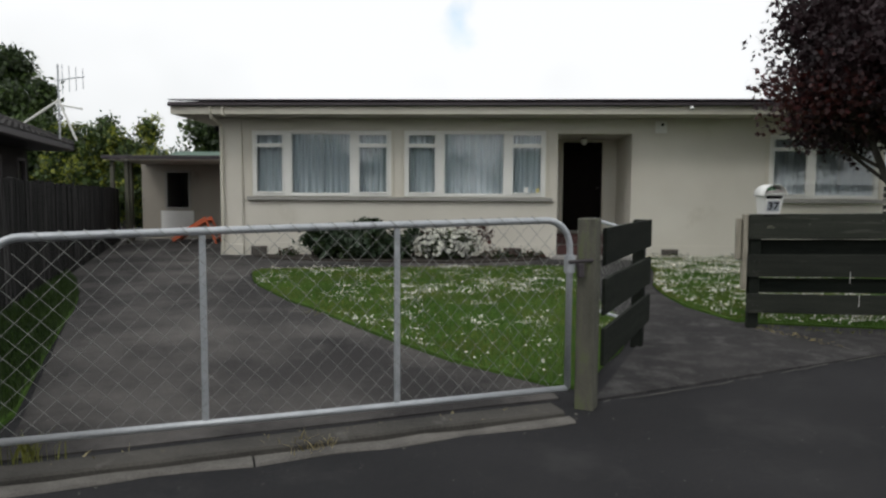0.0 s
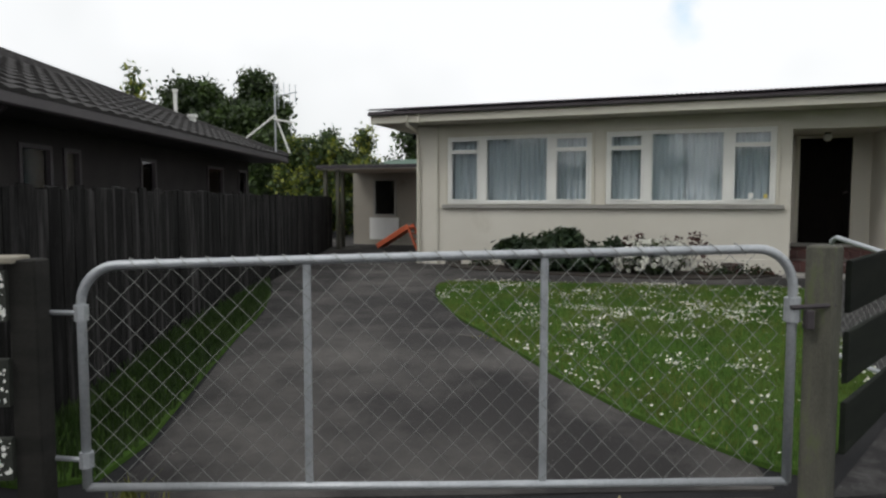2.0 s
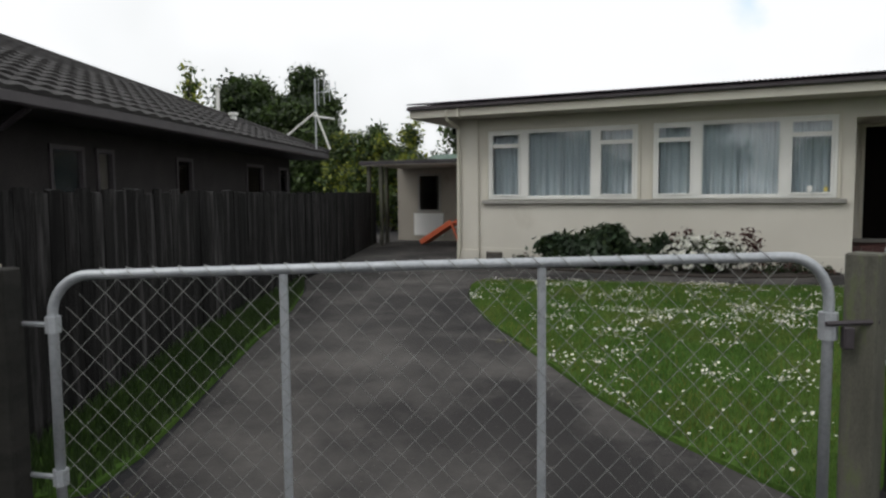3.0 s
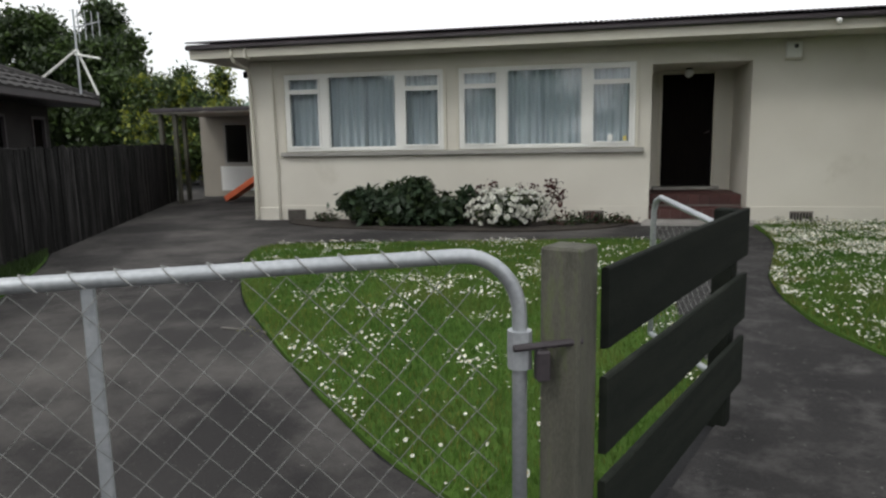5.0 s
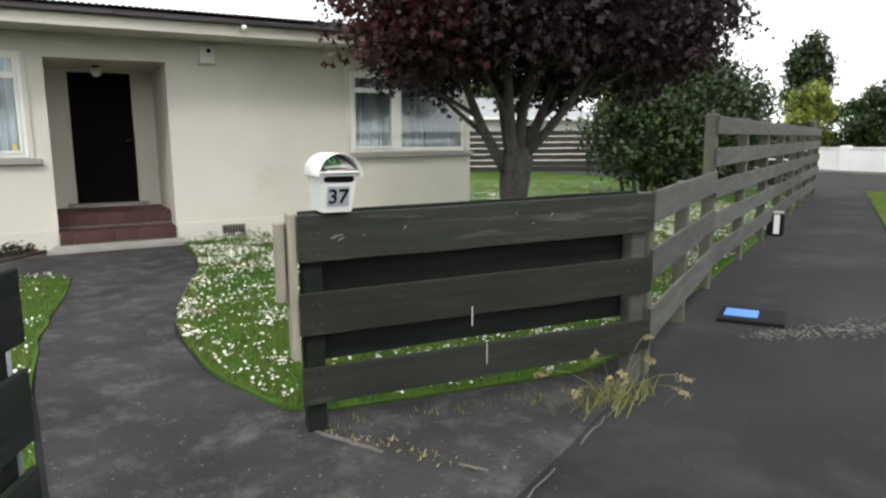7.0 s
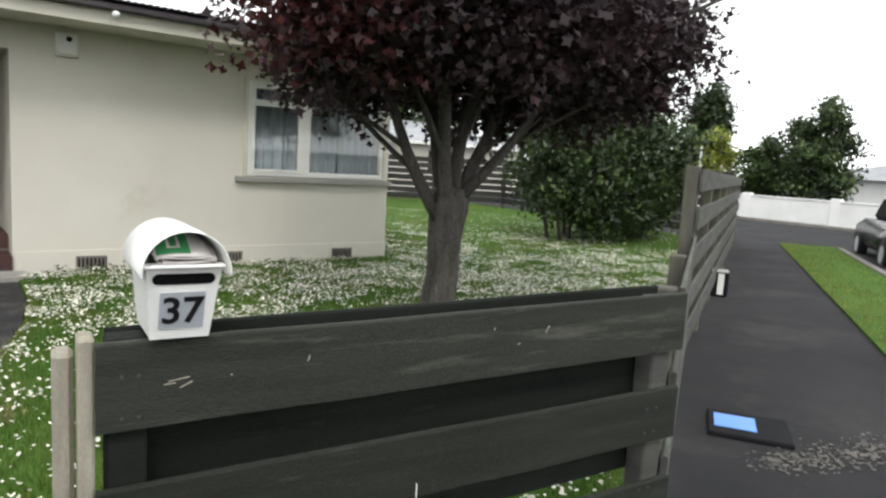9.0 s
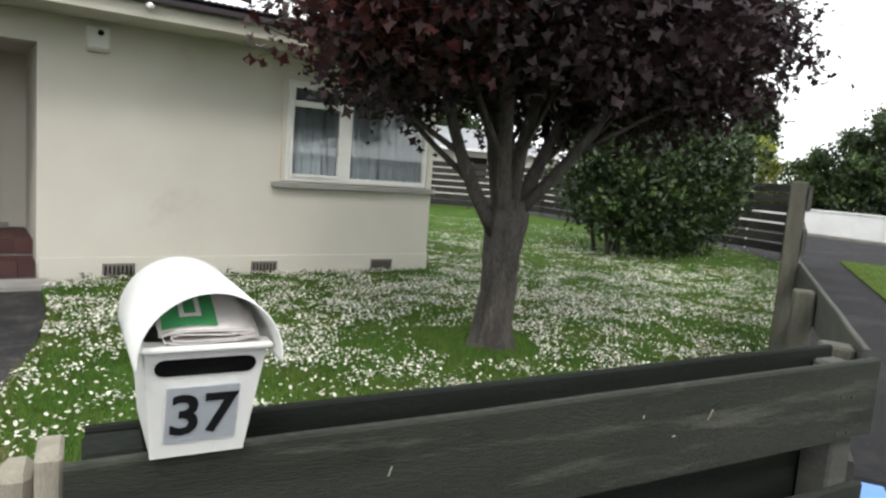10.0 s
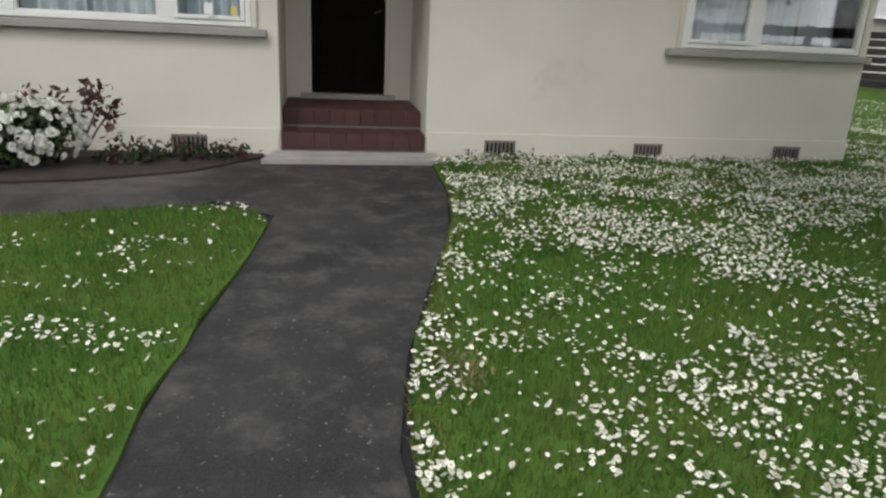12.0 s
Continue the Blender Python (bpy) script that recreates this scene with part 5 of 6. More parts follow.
# the purple maple
TX, TY = 6.47, 10.4
maple = thing("maple_tree", (0, 0, 0), "dark purple-leaved maple with a forked ridged trunk", "tree")
bm = bmesh.new()
tz = level(TX, TY)
steps_z = [(TX - 0.02, tz - 0.1, 0.25), (TX - 0.01, tz + 0.04, 0.2), (TX, tz + 0.2, 0.165), (TX + 0.03, tz + 0.5, 0.155), (TX + 0.05, 0.8, 0.165), (TX + 0.06, 1.08, 0.19), (TX + 0.07, 1.25, 0.13)]
zz = np.linspace(tz - 0.1, 1.25, 26)
tube(bm, [(float(np.interp(z, [s[1] for s in steps_z], [s[0] for s in steps_z])), TY, float(z)) for z in zz], [float(np.interp(z, [s[1] for s in steps_z], [s[2] for s in steps_z])) for z in zz], 22)
for v in bm.verts:
    a = math.atan2(v.co.y - TY, v.co.x - TX)
    k = 1 + 0.09 * math.sin(5 * a + v.co.z * 2) + 0.05 * math.sin(11 * a - v.co.z * 3) + 0.16 * noise.noise(Vector((math.cos(a) * 1.6, math.sin(a) * 1.6, v.co.z * 3.5))) + 0.07 * noise.noise(v.co * 14)
    v.co.x, v.co.y = TX + (v.co.x - TX) * k, TY + (v.co.y - TY) * k
part("trunk", bm, BARK, maple, "ridged grey-brown trunk", True)
twigs = []
for i, (dx, dy, z1, r) in enumerate(((-0.62, 0.1, 2.1, 0.07), (-0.28, -0.3, 2.35, 0.075), (0.05, 0.35, 2.6, 0.085), (0.32, -0.15, 2.45, 0.075), (0.8, 0.1, 2.2, 0.075), (1.1, -0.35, 2.5, 0.06))):
    bm = bmesh.new()
    a = limb(bm, (TX + 0.05 + dx * 0.12, TY + dy * 0.1, 0.92 + 0.05 * i), (TX + dx, TY + dy, z1), r, r * 0.6, 0.06, 9)
    for j in range(5):
        s = a[2 + j % 4]
        e = s + Vector((dx * random.uniform(0.6, 1.8) + random.uniform(-1, 1), dy + random.uniform(-1.2, 1.2), random.uniform(0.5, 1.7)))
        b = limb(bm, s, e, r * 0.42, 0.012, 0.12, 6)
        twigs.append(b[-1])
        for m in range(3):
            e2 = b[3] + Vector((random.uniform(-0.9, 0.9), random.uniform(-0.9, 0.9), random.uniform(-0.1, 0.7)))
            limb(bm, b[3], e2, 0.012, 0.004, 0.1, 4)
            twigs.append(e2)
    part("limb", bm, BARK, maple, smooth=True)
CROWN = [(6.1, 10.5, 3.2, 2.0, 1.9, 1.4), (4.95, 10.3, 2.6, 0.95, 1.0, 0.85), (7.6, 10.5, 3.0, 1.8, 1.7, 1.15), (9.2, 10.9, 3.2, 1.35, 1.4, 0.95), (6.6, 10.8, 4.2, 2.3, 1.8, 1.2), (5.3, 9.6, 3.0, 1.0, 0.9, 0.9), (5.2, 10.9, 3.8, 1.2, 1.2, 1.0),
         (8.2, 9.9, 2.6, 1.2, 1.0, 0.8), (6.6, 9.5, 2.7, 1.4, 0.9, 0.85), (5.7, 11.1, 2.4, 1.0, 0.9, 0.7), (7.3, 11.0, 2.3, 1.1, 1.0, 0.75), (8.6, 11.0, 2.5, 1.2, 1.0, 0.75)]
CROWN = [(x + 0.15, y - 0.1, *r) for x, y, *r in CROWN]
pts = in_blobs(CROWN, 5000, 0.22, 1)
pts = pts[pts[:, 2] > 1.78 - 0.11 * (np.minimum(pts[:, 0], 8) - 5) + 0.16 * np.sin(pts[:, 0] * 5) * np.sin(pts[:, 1] * 4)]
leaves("crown", pts, 0.043, MAPLE, maple, 16, 0.13, "dense dark purple leaves", lobed=True)
pr = in_blobs([(4.55, 10.1, 2.55, 0.6, 0.8, 0.55), (5.1, 9.6, 2.6, 0.7, 0.6, 0.7)], 90, 0.6, 2)
leaves("crown_edge", pr, 0.043, MAPLE_RED, maple, 14, 0.12, "reddish outer leaves", lobed=True)


def shrub(name, blobs, n, per, size, spread, mats, label, category="bush", stems=5, lobed=False, shell=0.5):
    root = thing(name, (0, 0, 0), label, category)
    x, y = blobs[0][0], blobs[0][1]
    bm = bmesh.new()
    for b in blobs:
        for _ in range(stems):
            g = (b[0] + random.uniform(-0.3, 0.3) * b[3], b[1] + random.uniform(-0.3, 0.3) * b[4])
            limb(bm, (*g, level(*g) - 0.03), (b[0] + random.uniform(-0.6, 0.6) * b[3], b[1] + random.uniform(-0.6, 0.6) * b[4], b[2] + random.uniform(0, 0.6) * b[5]), 0.02 + 0.02 * b[5], 0.006, 0.1, 5)
    tagged(part("branchwork", bm, BARK, root), kind="stuff")
    p = in_blobs(blobs, n, shell, x)
    p = p[p[:, 2] > [level(a, b) + 0.03 for a, b, _ in p]] if len(p) < 6000 else p
    parts = np.array_split(p[rng.permutation(len(p))], len(mats))
    for m, q in zip(mats, parts):
        leaves("foliage", q, size, m, root, per, spread, lobed=lobed)
    return root


shrub("garden_bush", [(-2.75, 13.45, 0.22, 0.55, 0.42, 0.36), (-2.1, 13.4, 0.26, 0.6, 0.45, 0.46), (-1.5, 13.45, 0.15, 0.45, 0.4, 0.28), (-1.9, 13.5, 0.5, 0.22, 0.2, 0.2), (-3.1, 13.5, 0.32, 0.25, 0.25, 0.15), (-1.15, 13.5, 0.38, 0.2, 0.2, 0.12)], 620, 9, 0.075, 0.07, [LEAF_BLUE, LEAF_BLUE, LEAF_DARK], "low dark green leafy bush under the windows")
rose = shrub("rose_bush", [(-0.5, 13.35, 0.2, 0.6, 0.42, 0.36), (-0.72, 13.4, 0.28, 0.34, 0.3, 0.28), (-0.2, 13.4, 0.26, 0.36, 0.3, 0.28)], 380, 9, 0.035, 0.06, [LEAF_ROSE, LEAF_ROSE, LEAF_MID], "white rose bush in full flower")
SHOOTS = ((-0.9, 0.54), (-0.72, 0.62), (-0.05, 0.58), (0.2, 0.66), (0.3, 0.6), (-0.25, 0.56), (0.38, 0.46))
for x, z in SHOOTS:
    bm = bmesh.new()
    limb(bm, (x * 0.7 - 0.13, 13.45, 0.1), (x, 13.45, z), 0.012, 0.004, 0.06, 5)
    part("shoot", bm, BARK, rose)
leaves("young_leaves", [(x, 13.45, z - d) for x, z in SHOOTS for d in (0, 0.08, 0.16, 0.24)], 0.045, LEAF_WINE, rose, 9, 0.05, "wine-red young leaves")
FLOWER = bpy.data.meshes.new("flower")
bm = bmesh.new()
for r, (k, rad, tilt, z) in enumerate(((6, 0.055, 0.35, 0.0), (6, 0.042, 0.8, 0.006), (5, 0.026, 1.2, 0.012))):
    for i in range(k):
        t = 2 * math.pi * i / k + r * 0.5
        d, s = Vector((math.cos(t), math.sin(t), 0)), Vector((-math.sin(t), math.cos(t), 0))
        o = Vector((0, 0, z))
        e = o + d * rad * math.cos(tilt) + Vector((0, 0, rad * math.sin(tilt)))
        m = o + d * rad * 0.6 * math.cos(tilt * 0.7) + Vector((0, 0, rad * 0.5 * math.sin(tilt)))
        bm.faces.new([bm.verts.new(q) for q in (o, m - s * rad * 0.55, e - s * rad * 0.3, e + s * rad * 0.3, m + s * rad * 0.55)])
bm.to_mesh(FLOWER)
bm.free()
FLOWER.materials.append(PETAL)
for i in range(230):
    t, u = random.uniform(-2.9, 0.1), random.random()
    c = random.choice(((-0.5, 13.35, 0.2, 0.6, 0.43, 0.36), (-0.72, 13.4, 0.26, 0.35, 0.31, 0.28), (-0.2, 13.4, 0.24, 0.38, 0.31, 0.28), (-0.6, 13.3, 0.16, 0.55, 0.4, 0.3)))
    el = random.uniform(-0.4, 1.3)
    d = Vector((math.cos(t) * math.cos(el), math.sin(t) * math.cos(el), math.sin(el)))
    ob = new("flower", FLOWER)
    ob.parent = rose
    at = Vector(c[:3]) + Vector((d.x * c[3], d.y * c[4], d.z * c[5]))
    if at.z < 0.0:
        at.z = random.uniform(0.0, 0.15)
    ob.matrix_basis = Matrix.Translation(at) @ d.to_track_quat("Z", "Y").to_matrix().to_4x4() @ Matrix.Scale(random.uniform(0.5, 0.95), 4)
shrub("low_plants", [(0.45, 13.55, 0.0, 0.4, 0.3, 0.16), (1.0, 13.75, -0.02, 0.45, 0.28, 0.16), (1.35, 13.85, -0.04, 0.25, 0.2, 0.12), (-3.7, 13.75, 0.0, 0.3, 0.25, 0.12)], 220, 8, 0.03, 0.05, [LEAF_DARK, LEAF_WINE, LEAF_DARK], "low dark bedding plants against the wall", "plants", 2)
shrub("weeds", [(4.2, 14.0, -0.05, 0.3, 0.1, 0.1), (5.2, 14.0, -0.05, 0.35, 0.1, 0.08), (3.7, 13.95, -0.05, 0.25, 0.1, 0.1), (6.5, 14.0, -0.05, 0.4, 0.1, 0.06)], 120, 7, 0.022, 0.035, [LEAF_DARK, LEAF_MID], "weeds along the foot of the house wall", "plants", 1)
# the big dark bush in the corner of the lawn
shrub("corner_bush", [(13.6, 15.3, 1.6, 1.6, 1.5, 1.6), (15.3, 15.7, 2.0, 1.9, 1.6, 2.0), (16.6, 15.3, 1.7, 1.4, 1.3, 1.8), (14.6, 16.2, 2.6, 1.6, 1.5, 1.5), (16.2, 16.4, 2.9, 1.4, 1.3, 1.2), (17.2, 15.9, 1.5, 1.2, 1.0, 1.6), (14.9, 14.9, 0.9, 2.0, 0.9, 1.0)], 3000, 15, 0.07, 0.17, [LEAF_DARK, LEAF_DARK, LEAF_DARK, LEAF_MID], "large dense dark green bush in the lawn corner", stems=3)
# dry tuft at the fence corner
tuft = thing("dry_grass_tuft", (4.45, 6.55, level(4.45, 6.55)), "dry seeding grass tuft at the fence corner", "grass")
nb = 150
p = rng.normal(0, 0.1, (nb, 2)) * np.array([1.6, 0.7])
ang, hh = rng.random(nb) * 6.283, 0.07 + 0.13 * rng.random(nb)
base = np.c_[p, np.zeros(nb)]
side = np.c_[np.cos(ang), np.sin(ang), np.zeros(nb)] * 0.0035
tip = base + np.c_[np.cos(ang + 1) * hh * 0.7, np.sin(ang + 1) * hh * 0.7, hh]
tagged(array_mesh("leaf_tuft", np.stack([base - side, base + side, tip], 1).reshape(-1, 3), np.arange(nb * 3).reshape(-1, 3), YELLOWGRASS, tuft), kind="stuff")
bm = bmesh.new()
ears = []
for i in range(9):
    a = random.uniform(-3.3, 0.3)
    l = random.uniform(0.18, 0.42)
    h = random.uniform(0.25, 0.5)
    pts = [(random.uniform(-0.1, 0.1), random.uniform(-0.05, 0.05), 0)]
    for t in (0.35, 0.7, 1.0, 1.25):
        pts.append((pts[0][0] + math.cos(a) * l * t, pts[0][1] + math.sin(a) * l * t, h * (t * 1.55 - t * t * 0.72)))
    tube(bm, pts, 0.0016, 4)
    q, e = Vector(pts[-2]), Vector(pts[-1])
    for k in range(7):
        c = q.lerp(e, k / 6)
        ears.append((c.x, c.y, c.z - 0.012))
part("stalks", bm, DRYGRASS, tuft)
tagged(leaves("seeding", ears, 0.014, DRYGRASS, tuft, 4, 0.009), kind="stuff")
run = scatter([(2.8, 7.1), (4.6, 6.75), (4.62, 6.62), (4.2, 6.66), (2.8, 6.95)], 300)
blades("grass", run, 0.035, 0.0035, YELLOWGRASS, "yellow-green grass under the fence boards", lift=0.02)
litter = np.concatenate([np.c_[2.82 + 0.5 * (t := rng.random(60)), 6.95 - 0.68 * t] + rng.normal(0, 0.035, (60, 2)), np.c_[0.4 - 2.6 * (t2 := rng.random(70)), 4.36 - 0.95 * t2] + rng.normal(0, 0.05, (70, 2))])
blades("dry_litter", litter, 0.02, 0.006, DRYGRASS, "dry straw litter in the pavement seams", "litter", 0.03, 3.0)


def grit(p, lo, hi, label):
    """Loose pale stone chips lying flat on the asphalt."""
    n = len(p)
    z = heights(p) + 0.004
    s, a = lo + (hi - lo) * rng.random(n) ** 3, rng.random(n) * 6.283
    v = np.stack([np.c_[p[:, 0] + s * np.cos(a + k), p[:, 1] + s * np.sin(a + k), z + (0.004 if k in (0.0, 1.7) else 0.0)] for k in (0.0, 1.7, 3.0, 4.9)], 1)
    tagged(array_mesh("stone_chips", v.reshape(-1, 3), np.arange(n * 4).reshape(-1, 4), SEAM), label, "grit", kind="stuff")


crack = np.c_[-0.55 - 1.2 * (t3 := rng.random(260)) ** 1.5, 6.93 + 0.2 * t3] + rng.normal(0, 0.05, (260, 2))
blades("grass", crack, 0.022, 0.003, YELLOWGRASS, "yellowish weeds in the driveway crack", lift=0.012)
t = rng.random(2600)
grit(np.c_[6.3 + 2.6 * t, 6.95 - 0.95 * t] + rng.normal(0, 1, (2600, 2)) * np.c_[0.07 + 0.12 * t, 0.07 + 0.12 * t], 0.004, 0.02, "pale stone chips beside the service lid")
t = rng.random(700)
grit(np.c_[-2.7 + 3.4 * t, 3.05 + 1.32 * t] + rng.normal(0, 0.07, (700, 2)), 0.003, 0.014, "pale stone chips along the driveway kerb")
weed = np.c_[-0.9 + rng.normal(0, 0.09, 70), 3.78 + rng.normal(0, 0.05, 70)]
blades("dry_weed", weed, 0.07, 0.004, DRYGRASS, "brown dry weed under the driveway gate", "weed", 0.0, 1.2)
tall_weed = np.c_[-2.28 + rng.normal(0, 0.06, 40), 3.5 + rng.normal(0, 0.05, 40)]
blades("tall_weed", tall_weed, 0.14, 0.004, YELLOWGRASS, "yellow-green weed tuft by the gate hinge", "weed", 0.0, 0.6)


def far_tree(name, x, y, top, spread, mats, label, n=260, size=0.22, low=0.35, cone=False, per=16):
    """A distant tree: trunk, limbs and an uneven crown."""
    root = thing(name, (0, 0, 0), label, "tree")
    bm = bmesh.new()
    limb(bm, (x, y, -0.3), (x + 0.2, y, top * 0.6), 0.05 * top, 0.02 * top, 0.03, 7)
    blobs = []
    k = 9
    for i in range(k):
        t = (i + 0.5) / k
        z = top * (low + (0.93 - low) * t)
        r = spread * ((1.05 - t) if cone else math.sqrt(max(0.12, 1 - (2 * t - 0.8) ** 2 * 0.75)))
        a = i * 2.4
        o = 0.0 if cone else 0.45 * spread
        c = (x + math.cos(a) * o, y + math.sin(a) * o * 0.8, z)
        blobs.append((*c, r * 0.74, r * 0.74, top * 0.18))
        limb(bm, (x, y, z * 0.7), c, 0.012 * top, 0.005 * top, 0.05, 5)
    part("trunk", bm, BARK, root)
    p = in_blobs(blobs, n, 0.2, x)
    for m, q in zip(mats, np.array_split(p[rng.permutation(len(p))], len(mats))):
        leaves("crown", q, size, m, root, per, size * 1.7)
    return root


far_tree("tree", -23.6, 31.5, 8.0, 4.2, [LEAF_DARK, LEAF_DARK, LEAF_MID], "broad dark green tree behind the neighbouring house", 6000, 0.13, 0.15)
far_tree("tree", -20.2, 30.0, 6.2, 2.2, [LEAF_DARK, LEAF_MID], "dark green round tree behind the carport", 2600, 0.12, 0.15)
far_tree("tree", -12.4, 24.2, 3.9, 1.9, [LEAF_LIGHT, LEAF_MID, LEAF_MID, LEAF_DARK], "yellow-green leafy tree above the fence", 1900, 0.08, 0.1)
far_tree("tree", -14.5, 25.5, 4.1, 1.7, [LEAF_MID, LEAF_MID, LEAF_LIGHT, LEAF_DARK], "light green shrubby tree behind the fence", 1700, 0.08, 0.1)
far_tree("tree", -10.0, 27.5, 4.6, 2.2, [LEAF_MID, LEAF_DARK], "mid green tree behind the green roof", 1100, 0.12, 0.1)
far_tree("tree", -7.0, 31.5, 4.5, 2.4, [LEAF_DARK, LEAF_MID], "dark green tree beside the house roof", 1100, 0.13, 0.1)
far_tree("conifer", -31.0, 33.0, 9.6, 1.5, [LEAF_MID, LEAF_LIGHT], "narrow conifer behind the tiled roof", 200, 0.18, 0.3, True)
far_tree("tree", 42.0, 29.3, 4.8, 2.3, [LEAF_LIGHT, LEAF_LIGHT, LEAF_MID], "bright yellow-green tree behind the white wall", 520, 0.13, 0.05)
far_tree("tree", 42.5, 26.0, 4.3, 2.1, [LEAF_MID, LEAF_DARK], "olive green round tree behind the white wall", 520, 0.13, 0.05)
far_tree("tree", 42.3, 22.9, 6.4, 2.5, [LEAF_DARK, LEAF_MID, LEAF_DARK], "tall dark bluish tree behind the white wall", 900, 0.13, 0.05)
far_tree("conifer", 45.0, 31.5, 8.0, 1.6, [LEAF_DARK], "tall dark conifer in the distance", 420, 0.17, 0.45)
far_tree("tree", 26.0, 40.0, 6.0, 4.0, [LEAF_DARK, LEAF_MID], "distant green tree behind the boundary fence", 300, 0.22, 0.2)

# trees across the street, which show in the window panes
far_tree("tree", -13.0, -25.0, 5.4, 4.2, [LEAF_DARK, LEAF_MID], "broad green tree across the street", 900, 0.2, 0.1)
far_tree("tree", -4.5, -27.0, 6.6, 4.4, [LEAF_DARK, LEAF_DARK, LEAF_MID], "tall dark green tree across the street", 900, 0.2, 0.1)
far_tree("tree", 5.0, -26.0, 5.0, 4.2, [LEAF_DARK, LEAF_MID], "spreading green tree across the street", 800, 0.2, 0.1)
far_tree("tree", 14.0, -27.0, 6.2, 4.6, [LEAF_DARK, LEAF_DARK], "dense dark tree across the street", 800, 0.2, 0.1)

# ---- neighbouring buildings ----
# dark house behind the paling fence
H0, H1 = (-4.75, 2.9), (-8.35, 14.0)      # its gutter line
nh = thing("neighbour_house", (0, 0, 0), "dark brown brick bungalow with tiled hip roof", "house")
HL = math.hypot(H1[0] - H0[0], H1[1] - H0[1])
hz = turn_of(H0, H1)
HM = pose(*H0, 0, 0, 0, hz)           # x along the gutter, y away from the fence


def nh_part(name, bm, mat, label="", parent=None):
    bmesh.ops.transform(bm, matrix=HM, verts=bm.verts)
    return part(name, bm, mat, parent or nh, label)


WINS = [(1.2, 1.9, 1.0, 1.84), (3.7, 4.28, 1.0, 1.84), (4.5, 4.85, 1.0, 1.84), (6.35, 6.85, 1.0, 1.84), (8.85, 9.65, 1.0, 1.86), (10.5, 11.0, 1.0, 1.86)]
bm = pierced(bmesh.new(), -3.0, HL - 0.5, -0.4, 2.08, WINS, 0.6, 0.8)
nh_part("wall", bm, BRICK_DARK, "dark brick side wall")
bm = box(bmesh.new(), HL - 0.72, HL - 0.5, 0.8, 8.0, -0.4, 2.08)
nh_part("wall", bm, BRICK_DARK)
bm = box(bmesh.new(), -3.2, HL - 0.8, 2.6, 2.7, -0.4, 2.08)
nh_part("inner_walls", bm, DARK_ROOM)
for x0, x1, z0, z1 in WINS:
    bm = bmesh.new()
    for a in ((x0, x0 + 0.05, z0, z1), (x1 - 0.05, x1, z0, z1), (x0 + 0.05, x1 - 0.05, z0, z0 + 0.05), (x0 + 0.05, x1 - 0.05, z1 - 0.05, z1)):
        box(bm, a[0] + 0.001, a[1] - 0.001, 0.58, 0.7, a[2] + 0.001, a[3] - 0.001)
    fr = nh_part("window", bm, GUTTER, "dark framed window with a pale curtain")
    bm = box(bmesh.new(), x0 + 0.045, x1 - 0.045, 0.62, 0.626, z0 + 0.045, z1 - 0.045)
    nh_part("pane", bm, GLASS, parent=fr)
    bm = box(bmesh.new(), x0 - 0.05, x0 + (x1 - x0) * 0.7, 0.86, 0.87, z0, z1)
    nh_part("blind", bm, CURTAIN, parent=fr)
bm = box(bmesh.new(), -3.4, HL, -0.02, 0.6, 2.06, 2.09)
nh_part("soffit", bm, GUTTER)
bm = bmesh.new()
box(bm, -3.4, HL + 0.05, -0.12, -0.02, 2.06, 2.19, 0.02)
box(bm, HL, HL + 0.1, -0.02, 8.0, 2.06, 2.19, 0.02)
nh_part("gutter", bm, GUTTER, "dark gutter")
bm = tube(bmesh.new(), [(2.6, -0.05, 2.06), (2.6, 0.2, 1.9), (2.6, 0.5, 1.85)], 0.035, 6)
nh_part("downpipe", bm, GUTTER)
# roof slab, then tiles on it
PITCH = math.tan(radians(22))
bm = bmesh.new()
R0, R1 = 4.6, HL - 4.6
vs = [bm.verts.new(c) for c in ((-3.4, -0.1, 2.17), (HL + 0.08, -0.1, 2.17), (R1, R0, 2.17 + R0 * PITCH), (-3.4, R0, 2.17 + R0 * PITCH), (HL + 0.08, 9.2, 2.17))]
bm.faces.new((vs[0], vs[1], vs[2], vs[3]))
bm.faces.new((vs[1], vs[4], vs[2]))
roof2 = nh_part("roof", bm, ROOF_TILE, "weathered dark concrete tile roof")
tilt = math.degrees(math.atan(PITCH))
TILE2 = bpy.data.meshes.new("tile")
bm = bmesh.new()
wv = [bm.verts.new((0.3 * i / 6, y, 0.012 * math.sin(2 * math.pi * i / 6) + zz)) for y, zz in ((0.0, 0.045), (0.36, 0.012)) for i in range(7)]
low_v = [bm.verts.new((0.3 * i / 6, 0.0, 0.0)) for i in range(7)]
for i in range(6):
    bm.faces.new((wv[i], wv[i + 1], wv[i + 8], wv[i + 7]))
    bm.faces.new((low_v[i], low_v[i + 1], wv[i + 1], wv[i]))
bm.to_mesh(TILE2)
bm.free()
TILE2.materials.append(ROOF_TILE)
count, rest_v, rest_f = 0, [], []
tv = np.array([v.co[:] for v in TILE2.vertices])
tf = [list(p.vertices) for p in TILE2.polygons]
rows = int(R0 / math.cos(radians(22)) / 0.33)
